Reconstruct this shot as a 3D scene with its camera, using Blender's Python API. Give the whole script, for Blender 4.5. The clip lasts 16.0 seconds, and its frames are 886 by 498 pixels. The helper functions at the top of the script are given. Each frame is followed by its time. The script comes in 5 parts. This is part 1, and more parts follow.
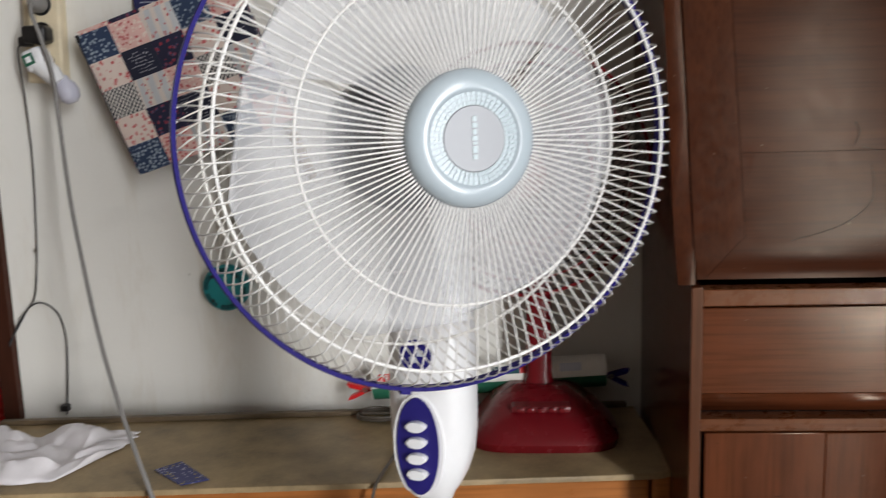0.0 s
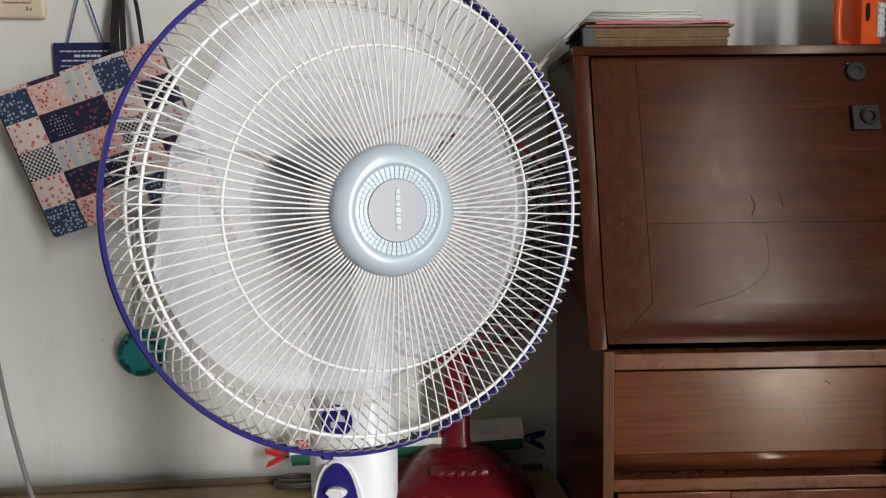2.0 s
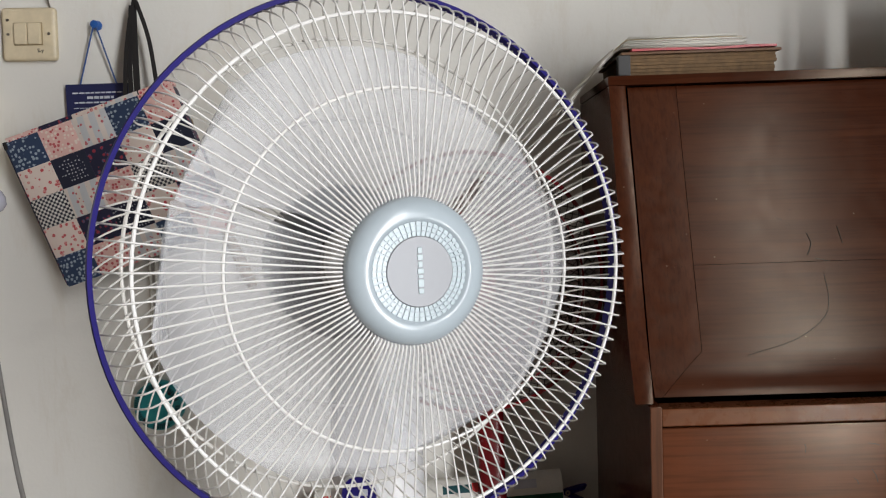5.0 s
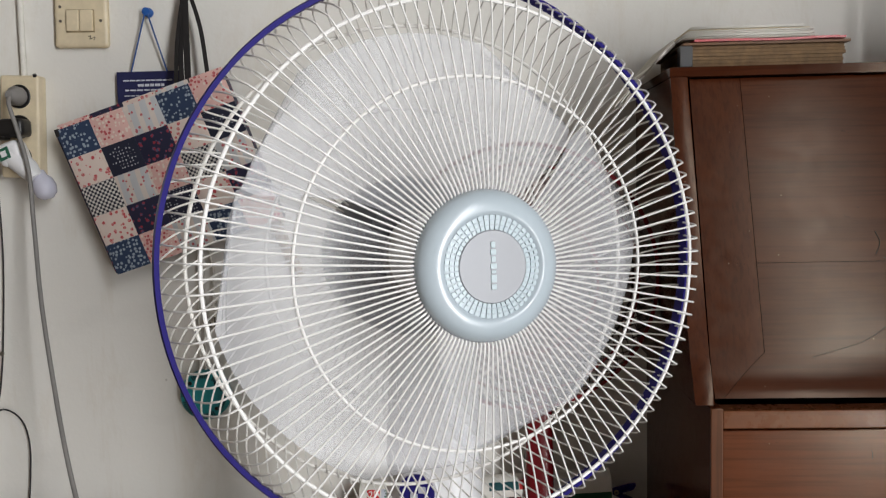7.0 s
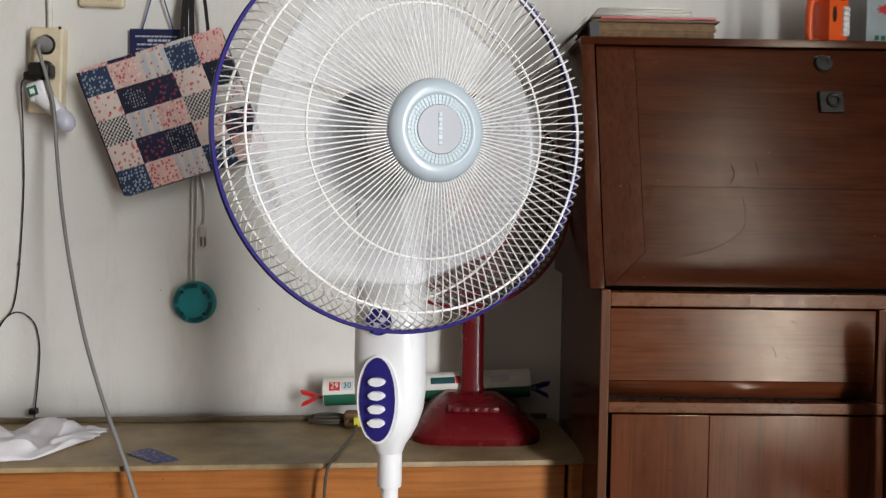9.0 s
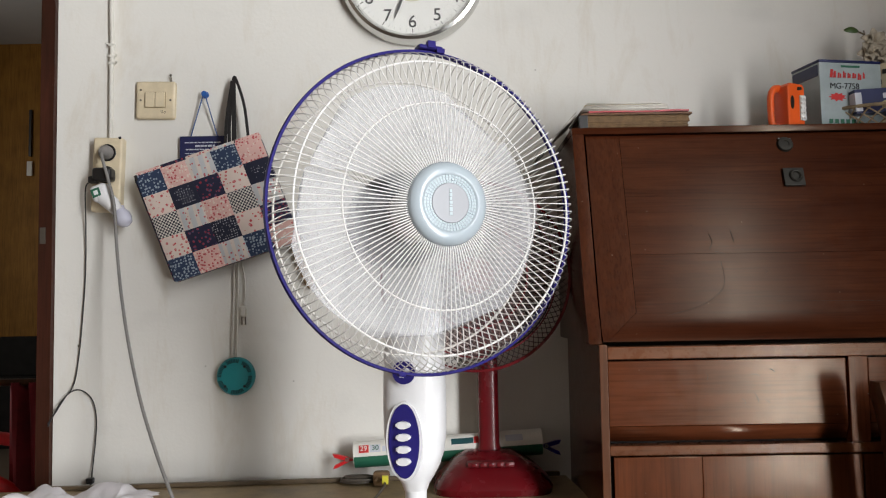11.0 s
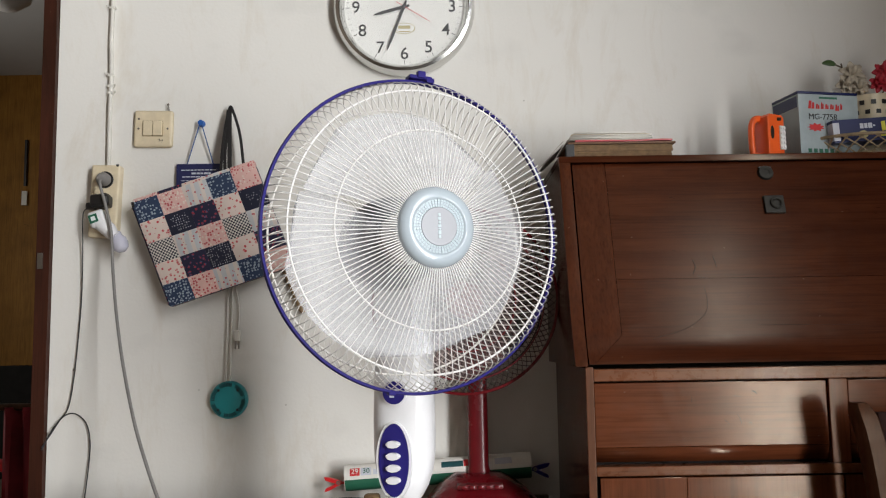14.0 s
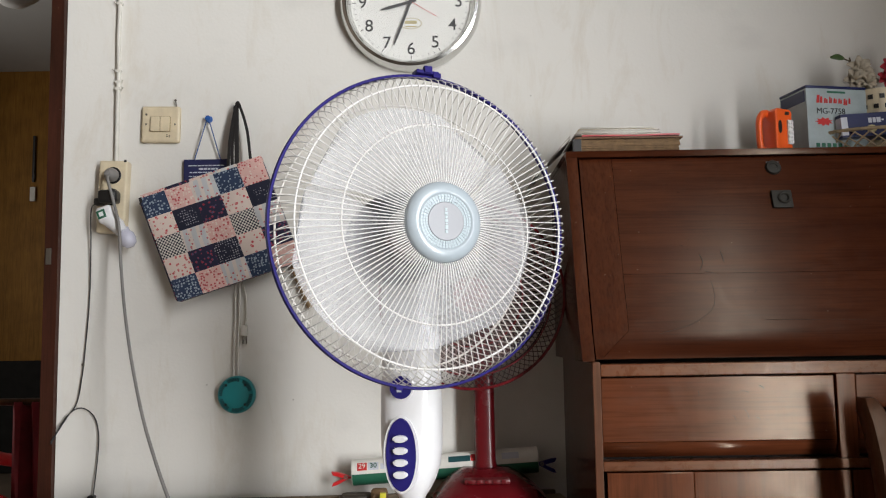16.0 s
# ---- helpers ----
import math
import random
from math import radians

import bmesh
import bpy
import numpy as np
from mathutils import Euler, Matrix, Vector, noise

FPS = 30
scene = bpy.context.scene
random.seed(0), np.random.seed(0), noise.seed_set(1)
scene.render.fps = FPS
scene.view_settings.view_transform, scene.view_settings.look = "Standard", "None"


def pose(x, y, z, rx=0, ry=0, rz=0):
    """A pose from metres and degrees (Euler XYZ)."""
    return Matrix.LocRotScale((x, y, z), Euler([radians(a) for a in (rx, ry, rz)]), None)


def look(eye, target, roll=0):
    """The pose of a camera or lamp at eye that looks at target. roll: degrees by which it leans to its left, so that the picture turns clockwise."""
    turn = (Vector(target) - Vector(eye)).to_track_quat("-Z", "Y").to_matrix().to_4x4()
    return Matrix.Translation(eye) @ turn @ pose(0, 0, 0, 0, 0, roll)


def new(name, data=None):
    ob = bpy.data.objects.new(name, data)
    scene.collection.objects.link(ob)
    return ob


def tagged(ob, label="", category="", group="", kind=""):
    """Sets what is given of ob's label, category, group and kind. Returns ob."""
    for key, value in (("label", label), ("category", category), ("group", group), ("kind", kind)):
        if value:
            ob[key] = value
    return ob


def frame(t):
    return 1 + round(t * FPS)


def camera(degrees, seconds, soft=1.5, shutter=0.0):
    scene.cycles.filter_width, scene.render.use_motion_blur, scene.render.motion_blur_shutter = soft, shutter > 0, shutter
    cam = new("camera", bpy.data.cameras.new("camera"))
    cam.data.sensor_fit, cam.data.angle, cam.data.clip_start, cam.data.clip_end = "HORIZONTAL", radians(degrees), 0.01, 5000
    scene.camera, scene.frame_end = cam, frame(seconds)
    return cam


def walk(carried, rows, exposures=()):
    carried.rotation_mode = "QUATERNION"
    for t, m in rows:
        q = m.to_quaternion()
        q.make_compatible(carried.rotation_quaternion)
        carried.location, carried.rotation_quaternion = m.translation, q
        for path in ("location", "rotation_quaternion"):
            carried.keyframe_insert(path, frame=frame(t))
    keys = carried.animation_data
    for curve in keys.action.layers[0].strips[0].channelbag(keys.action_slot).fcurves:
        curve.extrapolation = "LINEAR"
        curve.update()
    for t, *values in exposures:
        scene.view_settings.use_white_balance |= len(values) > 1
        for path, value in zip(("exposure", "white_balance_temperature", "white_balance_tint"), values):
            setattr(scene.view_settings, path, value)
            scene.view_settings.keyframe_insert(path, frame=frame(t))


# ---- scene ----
cam = camera(54.4, 16.0, 1.15, 0.4)
PATH = [
    (0, (0.138, 0.078, 1.023), (-0.007, 2.045, 0.697), -1.7),
    (0.5, (0.145, 0.042, 1.029), (0.182, 2.025, 0.774), -0.6),
    (1, (0.141, 0.045, 1.032), (0.217, 2.028, 0.787), -0.1),
    (1.5, (0.133, 0.054, 1.029), (0.203, 2.041, 0.808), 0.3),
    (2, (0.135, 0.052, 1.031), (0.183, 2.043, 0.845), -0.7),
    (2.5, (0.133, 0.056, 1.03), (0.164, 2.048, 0.849), -0.8),
    (3, (0.131, 0.063, 1.027), (0.149, 2.054, 0.836), -0.7),
    (3.5, (0.134, 0.074, 1.033), (0.121, 2.066, 0.864), -1.2),
    (4, (0.141, 0.113, 1.043), (0.121, 2.108, 0.909), -1.9),
    (6.3, (0.124, 0.135, 1.06), (0.084, 2.131, 0.932), -1.5),
    (6.5, (0.116, 0.135, 1.061), (0.051, 2.13, 0.937), -1.2),
    (7, (0.109, 0.15, 1.055), (0.016, 2.142, 0.907), -1.2),
    (7.5, (0.116, 0.14, 1.048), (0.05, 2.129, 0.847), -1.2),
    (8, (0.109, 0.055, 1.017), (0.082, 2.043, 0.798), 0.5),
    (8.5, (0.094, -0.07, 0.976), (0.112, 1.923, 0.809), 1.3),
    (9, (0.106, -0.148, 0.919), (0.138, 1.849, 0.819), 0.8),
    (9.5, (0.116, -0.239, 0.898), (0.171, 1.757, 0.995), -0.6),
    (9.7, (0.111, -0.26, 0.897), (0.143, 1.736, 1.021), -0.7),
    (11.8, (0.11, -0.359, 0.853), (0.09, 1.635, 0.999), -1.0),
    (12, (0.114, -0.364, 0.855), (0.09, 1.63, 1.009), -1.0),
    (12.5, (0.116, -0.37, 0.852), (0.094, 1.621, 1.039), -0.9),
    (13, (0.116, -0.372, 0.852), (0.107, 1.618, 1.053), -0.9),
    (13.5, (0.116, -0.371, 0.852), (0.117, 1.618, 1.058), -1.0),
    (14, (0.116, -0.371, 0.851), (0.123, 1.618, 1.059), -0.9),
    (14.5, (0.117, -0.372, 0.855), (0.123, 1.618, 1.052), -1.0),
    (15, (0.116, -0.372, 0.851), (0.119, 1.618, 1.049), -0.9),
    (15.5, (0.116, -0.372, 0.851), (0.113, 1.619, 1.048), -0.9),
    (16, (0.116, -0.372, 0.85), (0.107, 1.618, 1.048), -0.9),
]
walk(cam, [(t, look(eye, target, roll)) for t, eye, target, roll in PATH],
     [(0, -0.12), (2, -0.17), (4, -0.22), (6.3, -0.2), (8, -0.22), (9.5, -0.03), (12, 0.03), (16, 0.03)])

# ---- light ----
world = bpy.data.worlds.new("world")
scene.world = world
world.use_nodes = True
wn = world.node_tree.nodes
sky = wn.new("ShaderNodeTexSky")
sky.sky_type = "NISHITA"
sky.sun_disc = False
sky.sun_elevation, sky.sun_rotation = radians(50), radians(160)
wn["Background"].inputs[1].default_value = 0.1
world.node_tree.links.new(sky.outputs[0], wn["Background"].inputs[0])


def opening_light(name, m, sx, sy, watts, color):
    """Daylight in an opening to the outside."""
    d = bpy.data.lights.new(name, "AREA")
    d.shape, d.size, d.size_y, d.energy, d.color = "RECTANGLE", sx, sy, watts, color
    ob = new(name, d)
    ob.matrix_world = m
    return ob


# tall garden door with a fanlight in the east wall, behind the camera and to its right
opening_light("garden_door_daylight", look((1.656, -1.33, 1.06), (0.0, -1.39, 1.06)), 0.92, 2.06, 192, (0.985, 0.99, 1.0))
opening_light("fanlight_daylight", look((1.656, -1.33, 2.68), (0.0, -1.39, 2.68)), 0.92, 1.06, 50, (0.985, 0.99, 1.0))
# added fill lamp for the next room, in an assumed window out of view
opening_light("next_room_daylight", look((-3.9, 3.4, 1.7), (-1.8, 3.6, 1.6)), 0.8, 1.0, 28, (1.0, 0.96, 0.9))


# ---- materials ----
def nodes_of(name):
    m = bpy.data.materials.new(name)
    m.use_nodes = True
    t = m.node_tree
    return m, t, t.nodes["Principled BSDF"]


def add(t, kind, **inputs):
    n = t.nodes.new(kind)
    for k, v in inputs.items():
        key = k.replace("_", " ")
        s = n.inputs[key] if key in n.inputs else n.inputs[k]
        if isinstance(v, bpy.types.NodeSocket):
            t.links.new(v, s)
        else:
            s.default_value = v
    return n


def coords(t, scale=(1, 1, 1), jitter=False):
    c = t.nodes.new("ShaderNodeTexCoord").outputs["Object"]
    mp = add(t, "ShaderNodeMapping", Vector=c, Scale=scale)
    if jitter:
        r = t.nodes.new("ShaderNodeObjectInfo").outputs["Random"]
        k = t.nodes.new("ShaderNodeMath")
        k.operation = "MULTIPLY"
        k.inputs[1].default_value = 7.3
        t.links.new(r, k.inputs[0])
        t.links.new(k.outputs[0], mp.inputs["Location"])
    return mp.outputs[0]


def ramp(t, fac, stops, constant=False):
    r = add(t, "ShaderNodeValToRGB", Fac=fac)
    e = r.color_ramp.elements
    while len(e) < len(stops):
        e.new(0.5)
    for el, (p, c) in zip(e, stops):
        el.position, el.color = p, (*c, 1)
    if constant:
        r.color_ramp.interpolation = "CONSTANT"
    return r.outputs["Color"]


def mixc(t, fac, a, b, blend="MIX"):
    n = t.nodes.new("ShaderNodeMix")
    n.data_type, n.blend_type = "RGBA", blend
    for s, v in ((n.inputs[0], fac), (n.inputs[6], a), (n.inputs[7], b)):
        if isinstance(v, bpy.types.NodeSocket):
            t.links.new(v, s)
        else:
            s.default_value = v if isinstance(v, float) else (*v, 1)
    return n.outputs[2]


def bumped(t, bsdf, height, strength, dist=0.001):
    b = add(t, "ShaderNodeBump", Strength=strength, Distance=dist, Height=height)
    t.links.new(b.outputs[0], bsdf.inputs["Normal"])


def plain(name, color, rough=0.5, metal=0.0, var=0.12, scale=14.0, bump=0.15, grain=180.0, coat=0.0, spec=0.5, rvar=0.1):
    """A surface of one colour with soft blotches, fine grain and uneven gloss."""
    m, t, b = nodes_of(name)
    v = coords(t)
    n1 = add(t, "ShaderNodeTexNoise", Vector=v, Scale=scale, Detail=5.0, Roughness=0.6).outputs["Fac"]
    n2 = add(t, "ShaderNodeTexNoise", Vector=v, Scale=grain, Detail=3.0).outputs["Fac"]
    dark = tuple(c * (1 - var) for c in color)
    lite = tuple(min(1, c * (1 + var)) for c in color)
    col = ramp(t, n1, [(0.3, dark), (0.7, lite)])
    col = mixc(t, 0.12, col, ramp(t, n2, [(0.35, dark), (0.65, lite)]))
    t.links.new(col, b.inputs["Base Color"])
    mr = add(t, "ShaderNodeMapRange", Value=n1, To_Min=max(0.02, rough - rvar), To_Max=min(1, rough + rvar))
    t.links.new(mr.outputs[0], b.inputs["Roughness"])
    b.inputs["Metallic"].default_value = metal
    b.inputs["Coat Weight"].default_value = coat
    b.inputs["Specular IOR Level"].default_value = spec
    if bump:
        bumped(t, b, n2, bump, 0.0006)
    return m


def varnished_wood(name, dark, lite, along, rough=0.2, coat=0.1, scale=1.0, worn=0.16, spec=0.3, pores=0.42):
    """Old varnished wood, its grain along one axis (0 x, 1 y, 2 z), the varnish worn dull in patches."""
    m, t, b = nodes_of(name)

    def stretched(across, length, jit=True):
        s = [across * scale] * 3
        s[along] = length * scale
        return coords(t, tuple(s), jit)

    g1 = add(t, "ShaderNodeTexNoise", Vector=stretched(30.0, 3.4), Scale=1.0, Detail=7.0, Roughness=0.66, Distortion=0.7).outputs["Fac"]
    g2 = add(t, "ShaderNodeTexNoise", Vector=stretched(240.0, 7.0), Scale=1.0, Detail=3.0).outputs["Fac"]
    blot = add(t, "ShaderNodeTexNoise", Vector=coords(t, (5, 5, 5), True), Scale=1.0, Detail=5.0, Roughness=0.62).outputs["Fac"]
    col = ramp(t, g1, [(0.25, dark), (0.75, lite)])
    pore = ramp(t, g2, [(0.34, (0.4, 0.36, 0.33)), (0.52, (1, 1, 1))])
    col = mixc(t, pores, col, pore, "MULTIPLY")
    col = mixc(t, 0.45, col, ramp(t, blot, [(0.32, (0.58, 0.52, 0.5)), (0.64, (1.16, 1.14, 1.1))]), "MULTIPLY")
    # dark scratches and knocks
    sc = add(t, "ShaderNodeTexNoise", Vector=coords(t, (16, 16, 42), True), Scale=1.0, Detail=7.0, Roughness=0.78, Distortion=2.2).outputs["Fac"]
    col = mixc(t, ramp(t, sc, [(0.64, (0, 0, 0)), (0.70, (0.8, 0.8, 0.8))]), col, tuple(c * 0.25 for c in dark))
    fleck = add(t, "ShaderNodeTexVoronoi", Vector=coords(t, (1, 1, 1), True), Scale=34.0).outputs["Distance"]
    col = mixc(t, ramp(t, fleck, [(0.02, (0.4, 0.4, 0.4)), (0.04, (0, 0, 0))]), col, (0.35, 0.27, 0.2))
    t.links.new(col, b.inputs["Base Color"])
    wear = add(t, "ShaderNodeTexNoise", Vector=coords(t, (60, 60, 60), True), Scale=1.0, Detail=8.0, Roughness=0.75).outputs["Fac"]
    mr = add(t, "ShaderNodeMapRange", Value=wear, From_Min=0.36, From_Max=0.64, To_Min=max(0.08, rough - 0.03), To_Max=rough + worn)
    t.links.new(mr.outputs[0], b.inputs["Roughness"])
    b.inputs["Coat Weight"].default_value = coat
    b.inputs["Coat Roughness"].default_value = 0.1
    b.inputs["Specular IOR Level"].default_value = spec
    b.inputs["Specular Tint"].default_value = (1.0, 0.86, 0.68, 1)
    wavy = add(t, "ShaderNodeTexNoise", Vector=coords(t, (9, 9, 9), True), Scale=1.0, Detail=4.0, Roughness=0.5).outputs["Fac"]
    bumped(t, b, mixc(t, 0.2, wavy, g2), 0.035, 0.002)
    return m


def wall_paint(name, color, stain=0.35):
    m, t, b = nodes_of(name)
    v = coords(t)
    big = add(t, "ShaderNodeTexNoise", Vector=v, Scale=1.3, Detail=4.0, Roughness=0.55).outputs["Fac"]
    mid = add(t, "ShaderNodeTexNoise", Vector=v, Scale=7.0, Detail=6.0, Roughness=0.65).outputs["Fac"]
    tiny = add(t, "ShaderNodeTexNoise", Vector=v, Scale=140.0, Detail=3.0).outputs["Fac"]
    col = ramp(t, big, [(0.3, tuple(c * 0.95 for c in color)), (0.7, color)])
    drip = add(t, "ShaderNodeTexNoise", Vector=coords(t, (11, 11, 3.2)), Scale=1.0, Detail=6.0, Roughness=0.7, Distortion=0.5).outputs["Fac"]
    col = mixc(t, ramp(t, drip, [(0.54, (0, 0, 0)), (0.76, (stain, stain, stain))]), col, (0.52, 0.42, 0.27))
    smear = add(t, "ShaderNodeTexNoise", Vector=coords(t, (6, 6, 9)), Scale=1.0, Detail=3.0, Roughness=0.5).outputs["Fac"]
    col = mixc(t, ramp(t, smear, [(0.58, (0, 0, 0)), (0.75, (0.3, 0.3, 0.3))]), col, tuple(c * 0.75 for c in color))
    speck = add(t, "ShaderNodeTexVoronoi", Vector=v, Scale=9.0).outputs["Distance"]
    col = mixc(t, ramp(t, speck, [(0.010, (0.5, 0.5, 0.5)), (0.022, (0, 0, 0))]), col, (0.25, 0.22, 0.18))
    t.links.new(col, b.inputs["Base Color"])
    b.inputs["Roughness"].default_value = 0.62
    bumped(t, b, mixc(t, 0.55, mid, tiny), 0.2, 0.003)
    return m


def fabric(name, kind, ground, ink, ink2=None):
    """Printed cotton: dots, sprigs, checks or stripes."""
    m, t, b = nodes_of(name)
    v = coords(t, (1, 1, 1), True)
    if kind == "dots":
        d = add(t, "ShaderNodeTexVoronoi", Vector=v, Scale=190.0, Randomness=0.3).outputs["Distance"]
        col = ramp(t, d, [(0.0, ink), (0.24, ground)], True)
    elif kind == "sprigs":
        vo = add(t, "ShaderNodeTexVoronoi", Vector=v, Scale=165.0, Randomness=0.7)
        col = mixc(t, ramp(t, vo.outputs["Distance"], [(0.0, (1, 1, 1)), (0.36, (0, 0, 0))], True), ground,
                   mixc(t, ramp(t, vo.outputs["Color"], [(0.0, (0, 0, 0)), (0.55, (1, 1, 1))], True), ink, ink2 or ink))
    elif kind == "blossom":
        vo = add(t, "ShaderNodeTexVoronoi", Vector=v, Scale=125.0, Randomness=1.0)
        n = add(t, "ShaderNodeTexNoise", Vector=v, Scale=300.0, Detail=2.0).outputs["Fac"]
        col = mixc(t, ramp(t, vo.outputs["Distance"], [(0.0, (1, 1, 1)), (0.34, (0, 0, 0))], True), ground,
                   mixc(t, ramp(t, n, [(0.0, (0, 0, 0)), (0.52, (1, 1, 1))], True), ink, ink2 or ink))
    elif kind == "check":
        ch = add(t, "ShaderNodeTexChecker", Vector=v, Scale=260.0)
        ch.inputs["Color1"].default_value, ch.inputs["Color2"].default_value = (*ground, 1), (*ink, 1)
        col = ch.outputs["Color"]
    else:
        w = add(t, "ShaderNodeTexWave", Vector=v, Scale=17.0, Distortion=0.4)
        vo = add(t, "ShaderNodeTexVoronoi", Vector=v, Scale=120.0)
        col = mixc(t, ramp(t, vo.outputs["Distance"], [(0.0, (1, 1, 1)), (0.26, (0, 0, 0))], True),
                   ramp(t, w.outputs["Fac"], [(0.0, ground), (0.6, ink2 or ground)], True), ink)
    weave = add(t, "ShaderNodeTexNoise", Vector=v, Scale=900.0, Detail=2.0).outputs["Fac"]
    fade = add(t, "ShaderNodeTexNoise", Vector=v, Scale=20.0, Detail=4.0).outputs["Fac"]
    col = mixc(t, 0.5, col, ramp(t, fade, [(0.3, (0.8, 0.8, 0.8)), (0.7, (1.08, 1.08, 1.08))]), "MULTIPLY")
    t.links.new(col, b.inputs["Base Color"])
    b.inputs["Roughness"].default_value = 0.85
    b.inputs["Sheen Weight"].default_value = 0.1
    bumped(t, b, mixc(t, 0.5, weave, fade), 0.4, 0.001)
    return m


def see_through(name, color, clear, rough=0.25):
    """Thin milky plastic or clear glass: part of the light goes straight through."""
    m, t, b = nodes_of(name)
    n = add(t, "ShaderNodeTexNoise", Vector=coords(t), Scale=18.0, Detail=3.0).outputs["Fac"]
    t.links.new(ramp(t, n, [(0.3, tuple(c * 0.93 for c in color)), (0.7, color)]), b.inputs["Base Color"])
    b.inputs["Roughness"].default_value = rough
    tr = t.nodes.new("ShaderNodeBsdfTransparent")
    mx = t.nodes.new("ShaderNodeMixShader")
    mx.inputs[0].default_value = clear
    t.links.new(b.outputs[0], mx.inputs[1])
    t.links.new(tr.outputs[0], mx.inputs[2])
    t.links.new(mx.outputs[0], t.nodes["Material Output"].inputs["Surface"])
    return m


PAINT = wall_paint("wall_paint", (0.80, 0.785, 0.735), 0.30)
# unseen walls: colour set dark so they throw back little light
PAINT_LOWBOUNCE = wall_paint("low_bounce_wall_paint", (0.11, 0.085, 0.065), 0.2)
CEIL = plain("ceiling_paint", (0.52, 0.52, 0.51), 0.7, var=0.05, scale=3)
# main ceiling and floor are darkened to hold down indirect light
CEIL_LOWBOUNCE = plain("low_bounce_ceiling_paint", (0.14, 0.125, 0.11), 0.7, var=0.08, scale=3)
FLOOR = plain("low_bounce_floor_tile", (0.10, 0.075, 0.055), 0.35, var=0.15, scale=5)
# desk wood again, darkened: shade of flap, top and sides put into the colour
SHADEWOODX = varnished_wood("shaded_desk_wood_across", (0.041, 0.0100, 0.0041), (0.083, 0.0224, 0.0084), 0, 0.19, 0.0, 1.0, 0.06, 0.21, 0.4)
SHADEWOODZ = varnished_wood("shaded_desk_wood_upright", (0.041, 0.0100, 0.0041), (0.083, 0.0224, 0.0084), 2, 0.19, 0.0, 1.0, 0.06, 0.21, 0.4)
DOORWOOD = varnished_wood("door_frame_wood", (0.022, 0.007, 0.004), (0.060, 0.016, 0.009), 2, 0.5, 0.0)
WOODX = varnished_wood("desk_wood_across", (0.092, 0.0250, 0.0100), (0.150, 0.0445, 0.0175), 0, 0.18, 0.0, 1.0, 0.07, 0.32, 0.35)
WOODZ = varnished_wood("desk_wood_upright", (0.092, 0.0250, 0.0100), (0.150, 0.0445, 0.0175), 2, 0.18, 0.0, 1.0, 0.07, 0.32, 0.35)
WOODEDGE = varnished_wood("desk_edge_wood", (0.092, 0.027, 0.010), (0.175, 0.060, 0.024), 0, 0.24, 0.05)
WOODEDGEZ = varnished_wood("desk_edge_wood_upright", (0.075, 0.022, 0.009), (0.140, 0.047, 0.019), 2, 0.34, 0.03)
# near-black: shade painted into carcass and plinth; also the colour of scratches
WOODIN = plain("gap_shade_and_scratch_wood", (0.012, 0.006, 0.004), 0.8, var=0.3)
CHAIRWOOD = varnished_wood("chair_wood", (0.034, 0.011, 0.0045), (0.080, 0.028, 0.011), 2, 0.4, 0.0)
CHAIRDARK = plain("chair_leatherette", (0.03, 0.012, 0.009), 0.75, var=0.25, spec=0.15)
TABLETOP = plain("table_laminate", (0.30, 0.22, 0.12), 0.46, var=0.42, scale=13, bump=0.1, rvar=0.14, spec=0.3)
TABLEEDGE = plain("table_edge", (0.12, 0.085, 0.05), 0.5, var=0.3, scale=20)
TABLEFRONT = varnished_wood("table_front_veneer", (0.33, 0.115, 0.028), (0.50, 0.19, 0.055), 0, 0.3, 0.15, 0.7)
WHITEP = plain("fan_white_plastic", (0.82, 0.82, 0.83), 0.3, var=0.04, bump=0.03)
WIRE = plain("white_wire", (0.70, 0.69, 0.67), 0.35, var=0.06, bump=0.05)
WIREBACK = plain("grey_white_wire", (0.70, 0.68, 0.64), 0.4, var=0.1, bump=0.05)
VIOLET = plain("violet_blue_plastic", (0.014, 0.009, 0.125), 0.5, var=0.12, bump=0.03, spec=0.12)
NAVY = plain("navy_plastic", (0.022, 0.018, 0.16), 0.25, var=0.1, bump=0.02)
HUBBLUE = plain("pale_blue_plastic", (0.40, 0.46, 0.50), 0.22, var=0.05, bump=0.02)
HUBRIB = plain("pale_rib_plastic", (0.44, 0.52, 0.55), 0.25, var=0.05, bump=0.02)
SILVER = plain("silver_disc", (0.29, 0.30, 0.32), 0.5, 0.15, var=0.04, bump=0.05)
MOTOR = plain("dark_motor_plastic", (0.13, 0.135, 0.15), 0.45, var=0.15)
BLADE = see_through("milky_blade_plastic", (0.70, 0.71, 0.74), 0.72, 0.35)
REDP = plain("red_plastic", (0.14, 0.005, 0.009), 0.26, var=0.15, bump=0.03)
REDDARK = plain("dark_red_wire", (0.16, 0.012, 0.016), 0.4, var=0.2)
REDBLADE = see_through("red_blade_plastic", (0.26, 0.13, 0.13), 0.74, 0.3)
BLACKP = plain("black_plastic", (0.014, 0.013, 0.013), 0.4, var=0.3)
DARKWIRE = plain("dark_wire", (0.035, 0.03, 0.03), 0.5, var=0.3)
CREAM = plain("yellowed_plastic", (0.70, 0.60, 0.42), 0.38, var=0.10, scale=40, bump=0.05)
CREAMDARK = plain("yellowed_plastic_edge", (0.36, 0.28, 0.16), 0.5, var=0.15)
GREYCABLE = plain("grey_cable", (0.23, 0.22, 0.21), 0.5, var=0.12)
BLACKCABLE = plain("black_cable", (0.02, 0.02, 0.022), 0.5, var=0.2)
